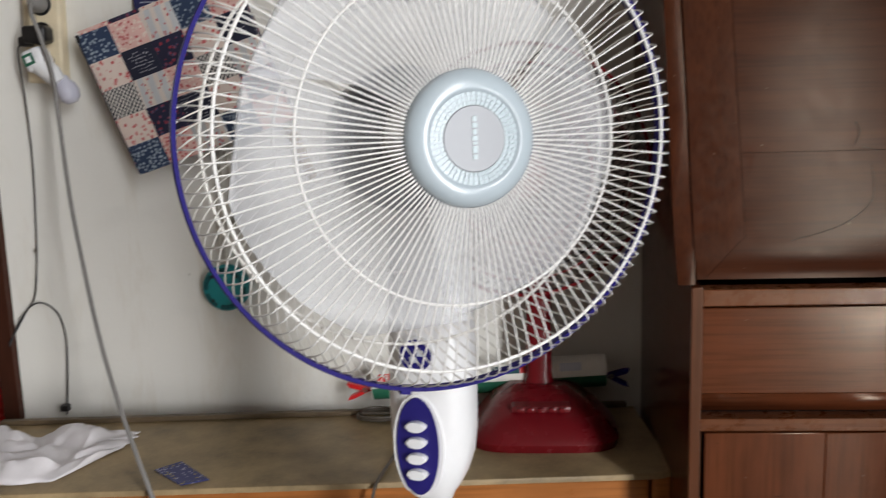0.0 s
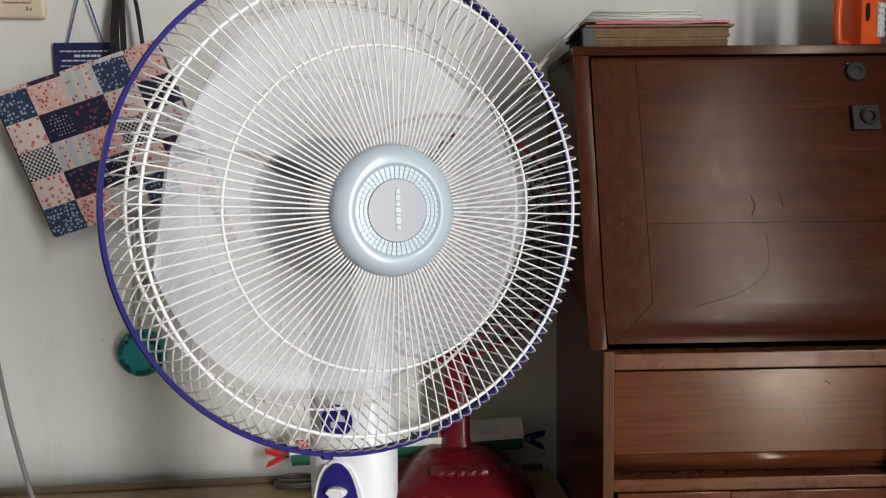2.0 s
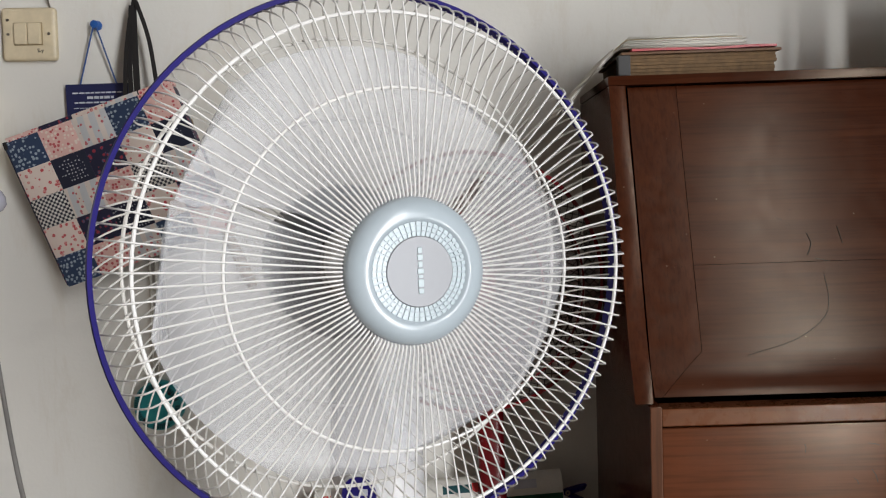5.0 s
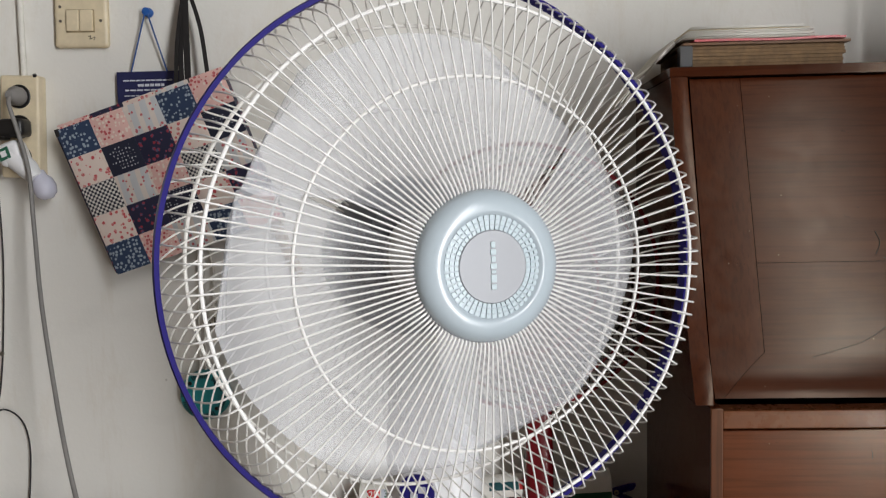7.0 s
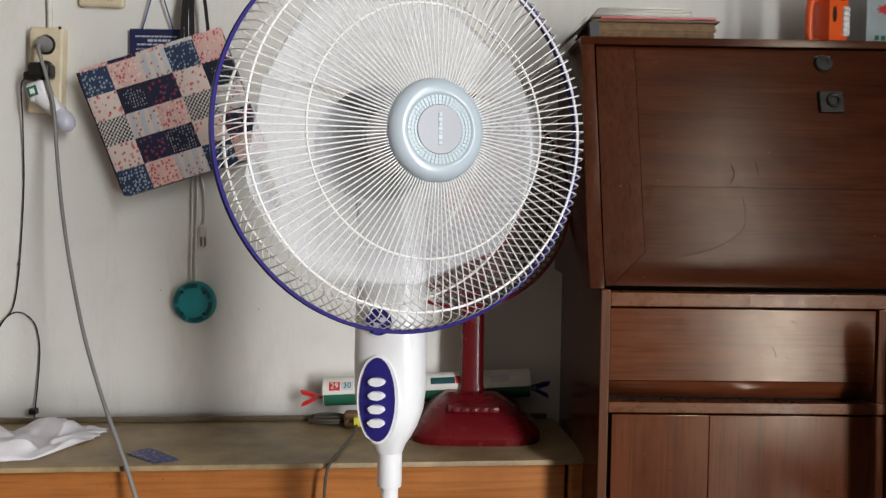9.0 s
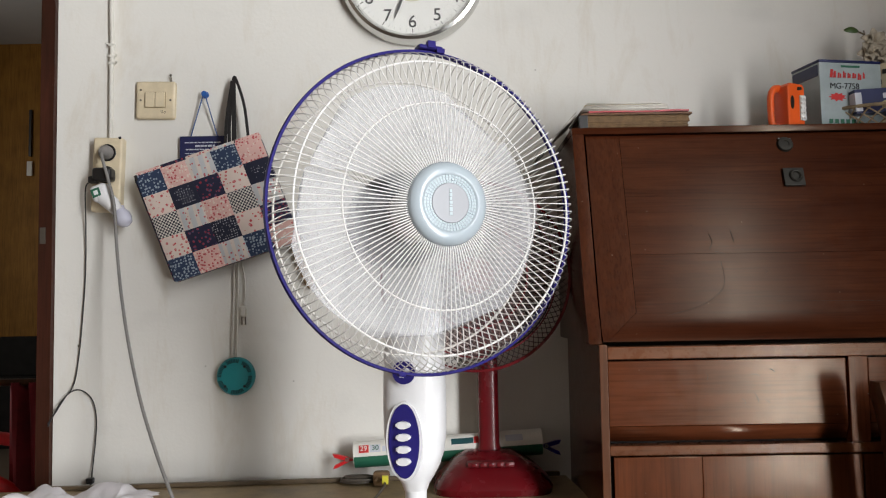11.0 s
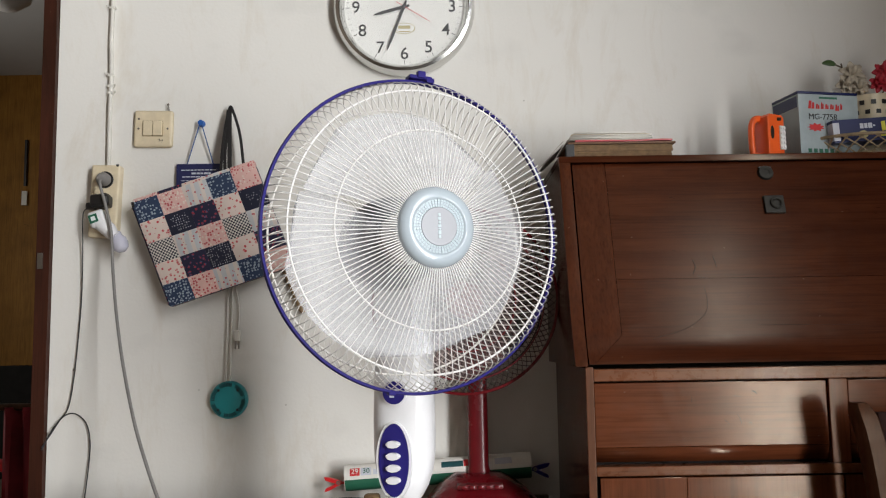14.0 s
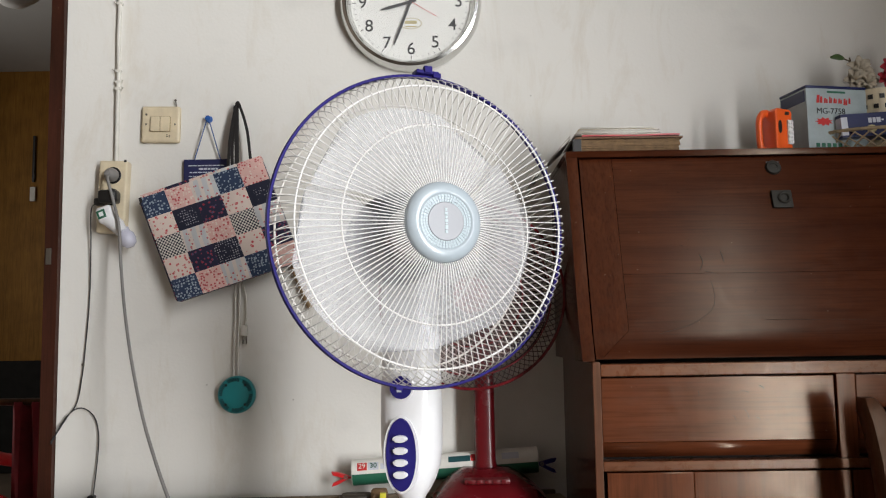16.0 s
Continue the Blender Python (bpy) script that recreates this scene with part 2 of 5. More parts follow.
WHITECABLE = plain("white_cable", (0.62, 0.60, 0.54), 0.45, var=0.1)
BROWNCABLE = plain("brown_cable", (0.085, 0.07, 0.055), 0.5, var=0.2)
CONDUIT = plain("painted_conduit", (0.66, 0.64, 0.58), 0.55, var=0.12, scale=30, bump=0.3)
TEAL = plain("teal_plastic", (0.015, 0.27, 0.29), 0.5, var=0.1, bump=0.05)
TEALDARK = plain("teal_vent_dark", (0.006, 0.07, 0.08), 0.6, var=0.2)
CHROME = plain("clock_chrome", (0.62, 0.62, 0.60), 0.16, 1.0, var=0.06, bump=0.02, rvar=0.05)
DIAL = plain("clock_dial", (0.84, 0.84, 0.80), 0.6, var=0.03, bump=0.0)
INK = plain("black_print", (0.012, 0.012, 0.013), 0.5, var=0.1, bump=0.0)
REDINK = plain("red_print", (0.60, 0.03, 0.03), 0.5, var=0.1, bump=0.0)
GOLDINK = plain("dull_gold_print", (0.50, 0.44, 0.22), 0.5, var=0.1, bump=0.0)
PALEINK = plain("pale_print", (0.58, 0.60, 0.66), 0.5, var=0.1, bump=0.0)
YELLOWINK = plain("yellow_print", (0.72, 0.66, 0.05), 0.5, var=0.1, bump=0.0)
GREENINK = plain("green_print", (0.02, 0.13, 0.075), 0.5, var=0.15, bump=0.0)
CLEAR = see_through("clock_glass", (0.9, 0.9, 0.9), 0.94, 0.04)
PLAQUE = plain("navy_plaque", (0.018, 0.022, 0.085), 0.4, var=0.2)
BLUECORD = plain("blue_cord", (0.03, 0.08, 0.24), 0.7, var=0.2)
BLUEHOOK = plain("blue_hook", (0.02, 0.10, 0.36), 0.35, var=0.1)
STRAP = plain("black_strap", (0.012, 0.010, 0.010), 0.75, var=0.3)
STEEL = plain("dull_steel", (0.25, 0.23, 0.2), 0.4, 0.9, var=0.2)
BRASS = plain("old_brass", (0.030, 0.027, 0.021), 0.55, 0.35, var=0.3, scale=60)
PAPER = plain("white_paper", (0.78, 0.76, 0.70), 0.75, var=0.07, scale=30, bump=0.25)
OLDPAPER = plain("browned_pages", (0.19, 0.115, 0.055), 0.8, var=0.25, scale=90, bump=0.5)
BOOKCOVER = plain("brown_book_cover", (0.17, 0.09, 0.045), 0.6, var=0.25, scale=40)
REDCOVER = plain("red_magazine_cover", (0.5, 0.06, 0.07), 0.35, var=0.2, scale=40)
CARDGREY = plain("grey_cardboard", (0.50, 0.46, 0.40), 0.7, var=0.2, scale=30)
ORANGE = plain("orange_plastic", (0.85, 0.12, 0.018), 0.33, var=0.08, bump=0.03)
LED = plain("led_panel", (0.72, 0.74, 0.72), 0.3, var=0.1, bump=0.02)
BOXWHITE = plain("printed_carton", (0.36, 0.42, 0.43), 0.35, var=0.12, scale=25, bump=0.05)
BOXBLUE = plain("blue_carton", (0.012, 0.018, 0.085), 0.4, var=0.15, scale=30)
BASKET = plain("woven_cane", (0.27, 0.20, 0.115), 0.6, var=0.3, scale=60, bump=0.4)
LEAF = plain("plastic_leaf", (0.06, 0.11, 0.03), 0.5, var=0.3, scale=60)
STEM = plain("brown_stem", (0.10, 0.07, 0.04), 0.7, var=0.3, scale=60)
PETALW = plain("cream_petal", (0.46, 0.40, 0.31), 0.7, var=0.2, scale=60)
PETALR = plain("crimson_petal", (0.40, 0.015, 0.03), 0.6, var=0.3, scale=60)
CLOTH = plain("white_cloth", (0.72, 0.69, 0.71), 0.9, var=0.06, scale=30, bump=0.4, grain=600)
CARD = fabric("blue_card_print", "sprigs", (0.035, 0.04, 0.16), (0.30, 0.30, 0.42), (0.3, 0.24, 0.1))
STICK = plain("bamboo_stick", (0.30, 0.20, 0.10), 0.5, var=0.25, scale=30)
PANELWOOD = varnished_wood("panel_wood", (0.22, 0.10, 0.014), (0.36, 0.17, 0.03), 2, 0.5, 0.0)
REDCHAIR = plain("red_chair_plastic", (0.62, 0.018, 0.022), 0.3, var=0.1, bump=0.03)
MAROON = plain("maroon_cloth", (0.22, 0.02, 0.03), 0.9, var=0.3, bump=0.4)
GLOBE = plain("white_globe", (0.82, 0.82, 0.80), 0.3, var=0.03)
MILK = plain("milky_bulb", (0.62, 0.62, 0.72), 0.2, var=0.05, bump=0.0)
F_NAVY = fabric("navy_sprig_cotton", "sprigs", (0.022, 0.042, 0.095), (0.30, 0.36, 0.42))
F_PINK = fabric("pink_sprig_cotton", "sprigs", (0.74, 0.47, 0.42), (0.52, 0.10, 0.11), (0.78, 0.66, 0.58))
F_CREAM = fabric("cream_blossom_cotton", "blossom", (0.74, 0.62, 0.55), (0.55, 0.08, 0.09), (0.66, 0.30, 0.28))
F_BLACK = fabric("black_dot_cotton", "dots", (0.012, 0.014, 0.035), (0.45, 0.45, 0.48))
F_NIGHT = fabric("navy_blossom_cotton", "blossom", (0.015, 0.015, 0.045), (0.32, 0.03, 0.05), (0.08, 0.08, 0.16))
F_CHECK = fabric("black_check_cotton", "check", (0.66, 0.63, 0.58), (0.015, 0.017, 0.03))
F_STRIPE = fabric("grey_stripe_cotton", "stripe", (0.56, 0.57, 0.58), (0.52, 0.14, 0.15), (0.70, 0.62, 0.56))


# ---- building helpers ----
def box(bm, x0, x1, y0, y1, z0, z1, bev=0.0, seg=2):
    g = bmesh.ops.create_cube(bm, size=1.0)
    for v in g["verts"]:
        v.co = Vector(((x0 + x1) / 2 + v.co.x * (x1 - x0), (y0 + y1) / 2 + v.co.y * (y1 - y0), (z0 + z1) / 2 + v.co.z * (z1 - z0)))
    if bev:
        es = list({e for v in g["verts"] for e in v.link_edges})
        bmesh.ops.bevel(bm, geom=es, offset=bev, segments=seg, profile=0.6, affect="EDGES")
    return bm


def lathe(bm, prof, seg=48, m=None):
    """A turned shape: (radius, height) pairs round the local z axis, moved by m."""
    m = m or Matrix()
    rings = []
    for r, z in prof:
        if r < 1e-6:
            rings.append([bm.verts.new(m @ Vector((0, 0, z)))])
        else:
            rings.append([bm.verts.new(m @ Vector((r * math.cos(a), r * math.sin(a), z))) for a in (2 * math.pi * i / seg for i in range(seg))])
    for a, b in zip(rings, rings[1:]):
        for i in range(seg):
            j = (i + 1) % seg
            if len(a) == 1 and len(b) > 1:
                bm.faces.new((a[0], b[i], b[j]))
            elif len(b) == 1 and len(a) > 1:
                bm.faces.new((a[i], b[0], a[j]))
            elif len(a) > 1:
                bm.faces.new((a[i], b[i], b[j], a[j]))
    return bm


def tube(bm, pts, r, seg=8, closed=False, caps=True):
    pts = [Vector(p) for p in pts]
    n = len(pts)
    rad = r if isinstance(r, (list, tuple)) else [r] * n
    rings, up = [], None
    for i, p in enumerate(pts):
        if closed:
            d = pts[(i + 1) % n] - pts[i - 1]
        else:
            d = pts[min(i + 1, n - 1)] - pts[max(i - 1, 0)]
        d.normalize()
        if up is None:
            up = d.orthogonal().normalized()
        up = (up - d * up.dot(d))
        up = up.normalized() if up.length > 1e-6 else d.orthogonal().normalized()
        w = d.cross(up)
        rings.append([bm.verts.new(p + rad[i] * (math.cos(a) * up + math.sin(a) * w)) for a in (2 * math.pi * k / seg for k in range(seg))])
    pairs = list(zip(rings, rings[1:])) + ([(rings[-1], rings[0])] if closed else [])
    for a, b in pairs:
        for k in range(seg):
            bm.faces.new((a[k], a[(k + 1) % seg], b[(k + 1) % seg], b[k]))
    if caps and not closed:
        bm.faces.new(list(reversed(rings[0])))
        bm.faces.new(rings[-1])
    return bm


def smooth_path(keys, steps=8):
    """Catmull-Rom curve through the given places."""
    k = [Vector(p) for p in keys]
    k = [2 * k[0] - k[1]] + k + [2 * k[-1] - k[-2]]
    out = []
    for a, b, c, d in zip(k, k[1:], k[2:], k[3:]):
        for i in range(steps):
            s = i / steps
            out.append(0.5 * ((2 * b) + (c - a) * s + (2 * a - 5 * b + 4 * c - d) * s * s + (3 * b - a - 3 * c + d) * s ** 3))
    return out + [k[-2]]


def hoop(bm, radius, y, wire, seg=96, wseg=8):
    """A ring round the local y axis."""
    return tube(bm, [(radius * math.cos(a), y, radius * math.sin(a)) for a in (2 * math.pi * i / seg for i in range(seg))], wire, wseg, True)


def prism(bm, poly, x0, x1, bev=0.0):
    """A (y, z) outline drawn out along x."""
    a = [bm.verts.new((x0, y, z)) for y, z in poly]
    b = [bm.verts.new((x1, y, z)) for y, z in poly]
    f1, f2 = bm.faces.new(a), bm.faces.new(list(reversed(b)))
    for i in range(len(poly)):
        j = (i + 1) % len(poly)
        bm.faces.new((a[j], a[i], b[i], b[j]))
    if bev:
        bmesh.ops.bevel(bm, geom=list(f1.edges) + list(f2.edges), offset=bev, segments=2, profile=0.6, affect="EDGES")
    return bm


def slab(bm, poly, y0, y1, bev=0.0):
    """An (x, z) outline drawn out along y."""
    a = [bm.verts.new((x, y0, z)) for x, z in poly]
    b = [bm.verts.new((x, y1, z)) for x, z in poly]
    f1, f2 = bm.faces.new(a), bm.faces.new(list(reversed(b)))
    for i in range(len(poly)):
        j = (i + 1) % len(poly)
        bm.faces.new((a[j], a[i], b[i], b[j]))
    if bev:
        bmesh.ops.bevel(bm, geom=list(f1.edges), offset=bev, segments=2, profile=0.6, affect="EDGES")
    return bm


def oval(cx, cz, rx, rz, n=32):
    return [(cx + rx * math.cos(2 * math.pi * i / n), cz + rz * math.sin(2 * math.pi * i / n)) for i in range(n)]


def finish(bm, name, material, soft=True):
    bmesh.ops.recalc_face_normals(bm, faces=bm.faces[:])
    me = bpy.data.meshes.new(name)
    bm.to_mesh(me)
    bm.free()
    me.materials.append(material)
    if soft:
        me.shade_smooth()
        me.set_sharp_from_angle(angle=radians(38))
        # wide flat faces beside narrow bevels stay truly flat
        if len(me.polygons) < 200:
            widest = max(p.area for p in me.polygons)
            for p in me.polygons:
                if p.area > 0.04 * widest and len(p.vertices) >= 4 and any(abs(c) > 0.9995 for c in p.normal):
                    p.use_smooth = False
    return me


def part(name, bm, material, parent, label="", m=None):
    ob = new(name, finish(bm, name, material))
    ob.parent = parent
    if m is not None:
        ob.matrix_basis = m
    return tagged(ob, label)


def thing(name, m, label, category, group="", kind=""):
    ob = new(name)
    ob.empty_display_size = 0.05
    ob.matrix_basis = m
    return tagged(ob, label, category, group, kind)


def solid(name, bm, material, label, category, m=None, group="", kind=""):
    ob = new(name, finish(bm, name, material))
    if m is not None:
        ob.matrix_basis = m
    return tagged(ob, label, category, group, kind)


def lettering(text, size, depth=0.0003, bold=0.0):
    """Characters standing upright, facing -y, middle at the origin."""
    cu = bpy.data.curves.new("lettering", "FONT")
    cu.body, cu.size, cu.extrude, cu.align_x, cu.align_y = text, size, depth, "CENTER", "CENTER"
    cu.offset = bold
    ob = bpy.data.objects.new("lettering", cu)
    scene.collection.objects.link(ob)
    bpy.context.view_layer.update()
    me = bpy.data.meshes.new_from_object(ob.evaluated_get(bpy.context.evaluated_depsgraph_get()))
    bpy.data.objects.remove(ob)
    me.transform(pose(0, 0, 0, 90))
    return me


def printed(name, text, size, material, parent, m, label="", bold=0.0):
    me = lettering(text, size, 0.0003, bold)
    me.materials.clear()
    me.materials.append(material)
    ob = new(name, me)
    ob.parent = parent
    ob.matrix_basis = m
    return tagged(ob, label)


B = bmesh.new

# ---- the room ----
WALL_Y, JAMB_X = 1.5, -0.728
H, NEXT_H = 3.40, 2.95


def structure(name, bm, material, label="", category=""):
    return solid(name, bm, material, label, category, kind="structure")


bm = B()
box(bm, JAMB_X, 1.67, WALL_Y, WALL_Y + 0.13, 0, H)
structure("wall_north", bm, PAINT, "off-white painted plaster wall with smudges and stains", "wall")
structure("wall_north_left", box(B(), -2.3, -1.62, WALL_Y, WALL_Y + 0.13, 0, H), PAINT, "off-white painted plaster wall beside the doorway", "wall")
structure("wall_over_door", box(B(), -1.62, JAMB_X, WALL_Y, WALL_Y + 0.13, 2.1, H), PAINT, "off-white wall over the doorway", "wall")
# east, south and west walls are out of view, darkened to limit bounce
bm = B()
box(bm, 1.55, 1.67, -0.86, WALL_Y, 0, H)
box(bm, 1.55, 1.67, -4.4, -1.80, 0, H)
box(bm, 1.55, 1.67, -1.80, -0.86, 3.25, H)
structure("wall_east", bm, PAINT_LOWBOUNCE, "unseen side wall, kept dark to cut bounce light, with a tall garden doorway", "wall")
structure("wall_south", box(B(), -2.3, 1.67, -4.52, -4.4, 0, H), PAINT_LOWBOUNCE, "unseen wall behind the camera, kept dark to cut bounce light", "wall")
bm = B()
box(bm, -2.3, -2.18, -4.4, WALL_Y, 0, H)
structure("wall_west", bm, PAINT_LOWBOUNCE, "unseen side wall, kept dark to cut bounce light", "wall")
structure("floor", box(B(), -4.2, 1.67, -4.52, 6.3, -0.1, 0), FLOOR, "tile floor, kept dark to cut bounce light", "floor")
structure("ceiling", box(B(), -2.3, 1.67, -4.52, WALL_Y + 0.13, H, H + 0.1), CEIL_LOWBOUNCE, "unseen ceiling, kept dark to cut bounce light", "ceiling")
structure("ceiling_next", box(B(), -4.2, -0.4, WALL_Y + 0.13, 6.3, NEXT_H, NEXT_H + 0.1), CEIL, "grey-white ceiling of the next room", "ceiling")

# doorway with its chipped wooden frame
door = thing("door_1", pose(0, 0, 0), "dark red-brown wooden doorframe with chipped paint", "doorframe", kind="structure")
bm = B()
steps = 40
left, right = [], []
for i in range(steps + 1):
    z = 2.1 * i / steps
    right.append((JAMB_X + 0.002 * noise.noise((0, 0, z * 9)) + 0.0015 * noise.noise((3, 0, z * 31)) - 0.001, z))
    left.append((JAMB_X - 0.030, z))
slab(bm, left + right[::-1], WALL_Y - 0.014, WALL_Y + 0.14)
part("jamb", bm, DOORWOOD, door)
part("jamb", box(B(), -1.62, -1.57, WALL_Y - 0.014, WALL_Y + 0.14, 0, 2.1, 0.003), DOORWOOD, door)
part("lintel", box(B(), -1.57, JAMB_X - 0.030, WALL_Y - 0.014, WALL_Y + 0.14, 2.04, 2.1, 0.003), DOORWOOD, door)
part("strike_plate", box(B(), JAMB_X - 0.026, JAMB_X - 0.014, WALL_Y - 0.017, WALL_Y - 0.0142, 1.015, 1.05, 0.001), STEEL, door, "worn steel strike plate")

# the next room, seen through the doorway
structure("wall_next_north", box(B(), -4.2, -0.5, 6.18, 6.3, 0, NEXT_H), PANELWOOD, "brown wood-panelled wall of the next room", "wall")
structure("wall_next_east", box(B(), -0.5, -0.4, WALL_Y + 0.13, 6.3, 0, NEXT_H), PAINT_LOWBOUNCE, "painted wall of the next room", "wall")
# out of view; the opening is added to hold the fill lamp
bm = B()
box(bm, -4.2, -4.08, WALL_Y + 0.13, 2.9, 0, NEXT_H)
box(bm, -4.2, -4.08, 3.9, 6.3, 0, NEXT_H)
box(bm, -4.2, -4.08, 2.9, 3.9, 0, 1.1)
box(bm, -4.2, -4.08, 2.9, 3.9, 2.3, NEXT_H)
structure("wall_next_west", bm, PAINT_LOWBOUNCE, "unseen wall of the next room with an opening added for the fill lamp", "wall")
structure("wall_next_south", box(B(), -4.2, -2.3, WALL_Y, WALL_Y + 0.13, 0, NEXT_H), PAINT_LOWBOUNCE, "painted wall of the next room", "wall")


def at_world(th):
    """The matrix by which a part drawn in room coordinates hangs under its thing."""
    return th.matrix_basis.inverted()


# ---- low cabinet that serves as a table ----
TZ = 0.513
# it stands a little askew to the wall: turned about its far right corner
ASKEW = Matrix.Translation((0.350, 1.496, 0)) @ pose(0, 0, 0, 0, 0, 4.3) @ Matrix.Translation((-0.350, -1.496, 0))
table = thing("low_cabinet", pose(-0.2, 1.35, 0), "long low cabinet with a worn olive-brown laminate top and orange-brown front", "cabinet")
w = at_world(table) @ ASKEW
bm = B()
poly = [(-0.82, 1.496), (-0.82, 1.256), (-0.80, 1.226), (-0.77, 1.216), (0.325, 1.222), (0.344, 1.231), (0.350, 1.253), (0.350, 1.496)]
lo = [bm.verts.new((x, y, TZ - 0.008)) for x, y in poly]
hi = [bm.verts.new((x, y, TZ)) for x, y in poly]
top_face = bm.faces.new(hi)
bm.faces.new(list(reversed(lo)))
for i in range(len(poly)):
    j = (i + 1) % len(poly)
    bm.faces.new((lo[i], lo[j], hi[j], hi[i]))
bmesh.ops.bevel(bm, geom=list(top_face.edges), offset=0.003, segments=2, profile=0.6, affect="EDGES")
part("top", bm, TABLETOP, table, "worn olive-brown laminate top", w)
part("back_strip", box(B(), -0.72, 0.336, 1.486, 1.4985, TZ + 0.0005, TZ + 0.009, 0.002), TABLEEDGE, table, "brown strip along the wall", w)
part("front_panel", box(B(), -0.78, 0.312, 1.234, 1.248, 0.06, TZ - 0.0085, 0.002), TABLEFRONT, table, "orange-brown veneered front", w)
part("end_post", box(B(), 0.318, 0.346, 1.232, 1.260, 0.0, TZ - 0.0085, 0.008, 3), TABLEFRONT, table, "rounded corner post", w)
part("side_panel", box(B(), 0.326, 0.344, 1.262, 1.49, 0.0, TZ - 0.0085), TABLEFRONT, table, "", w)
part("side_panel", box(B(), -0.80, -0.782, 1.234, 1.49, 0.0, TZ - 0.0085), TABLEFRONT, table, "", w)
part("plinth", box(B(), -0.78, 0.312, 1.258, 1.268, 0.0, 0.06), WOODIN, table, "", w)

# ---- secretary desk ----
DX0, DX1, DF = 0.355, 1.235, 1.114
desk = thing("secretary_desk", pose(0.8, 1.3, 0), "tall varnished red-brown wooden secretary desk with a closed slanting flap", "desk")
w = at_world(desk)


def flap_y(z):
    return 1.147 + 0.31 * (z - 0.80)


# upper sides: they follow the slant, then sweep forward at the foot
prof = [(1.494, 0.80), (1.494, 1.183), (flap_y(1.183) - 0.014, 1.183), (flap_y(1.0) - 0.014, 1.0), (flap_y(0.88) - 0.014, 0.88), (flap_y(0.85) - 0.016, 0.85), (flap_y(0.825) - 0.021, 0.825), (1.122, 0.80)]
lowp = [(1.494, 0.0), (1.494, 0.7995), (DF, 0.7995), (DF, 0.0)]
for x0, x1 in ((DX0 - 0.009, DX0 + 0.013), (DX1 - 0.010, DX1 + 0.012)):
    part("upper_side", prism(B(), prof, x0, x1, 0.002), SHADEWOODZ, desk, "", w)
for x0, x1 in ((DX0 + 0.0060, DX0 + 0.0185), (DX1 - 0.018, DX1 + 0.004)):
    part("lower_side", prism(B(), lowp, x0, x1, 0.0015), SHADEWOODZ, desk, "", w)
    part("edge_strip", box(B(), x0 - 0.0005, x1 + 0.0005, DF - 0.004, DF - 0.0003, 0.0, 0.7993, 0.0012), WOODEDGEZ, desk, "rubbed front edge strip", w)
part("top_board", box(B(), DX0 - 0.009, DX1 + 0.009, flap_y(1.185) - 0.012, 1.496, 1.1835, 1.1960, 0.002), SHADEWOODX, desk, "top board", w)
# near-black boards put the shade of the carcass into their colour
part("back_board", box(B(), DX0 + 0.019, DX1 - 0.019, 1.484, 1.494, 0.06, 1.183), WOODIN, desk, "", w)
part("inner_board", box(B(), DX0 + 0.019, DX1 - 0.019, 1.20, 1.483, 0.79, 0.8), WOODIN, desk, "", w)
part("inner_shadow_board", box(B(), DX0 + 0.019, DX1 - 0.019, 1.146, 1.150, 0.07, 0.79), WOODIN, desk, "near-black board that puts shade behind the gaps of the front", w)

# flap: a mitred stile and two wide boards, rounded off at the foot
flap = new("flap")
flap.parent, flap.matrix_basis = desk, w
tagged(flap, "closed slanting writing flap with scratched varnish")


def flap_board(bm, x0, x1, z0, z1, xlow=None):
    """A board in the plane of the flap; xlow: where its left edge ends at the foot (a mitre)."""
    rows = [z0 + (z1 - z0) * i / 10 for i in range(11)]
    if z0 < 0.82:
        rows = [0.803, 0.807, 0.813, 0.82, 0.835, 0.852] + [r for r in rows if r > 0.86]
    front, back = [], []
    for z in rows:
        foot = max(0.0, 0.828 - z)
        y = flap_y(z) - 0.0 + (-0.35 * foot + 14.0 * max(0, 0.812 - z) ** 2 if foot else 0)
        xl = x0
        if xlow is not None and z < 0.852:
            xl = x0 + (xlow - x0) * (0.852 - z) / (0.852 - z0)
        front.append((bm.verts.new((xl, y, z)), bm.verts.new((x1, y, z))))
        back.append((bm.verts.new((xl, y + 0.016, z)), bm.verts.new((x1, y + 0.016, z))))
    for (a, b), (c, d) in zip(front, front[1:]):
        bm.faces.new((a, b, d, c))
    for (a, b), (c, d) in zip(back, back[1:]):
        bm.faces.new((b, a, c, d))
    for i in range(len(rows) - 1):
        bm.faces.new((front[i][0], front[i + 1][0], back[i + 1][0], back[i][0]))
        bm.faces.new((front[i + 1][1], front[i][1], back[i][1], back[i + 1][1]))
    bm.faces.new((front[0][1], front[0][0], back[0][0], back[0][1]))
    bm.faces.new((front[-1][0], front[-1][1], back[-1][1], back[-1][0]))
    return bm


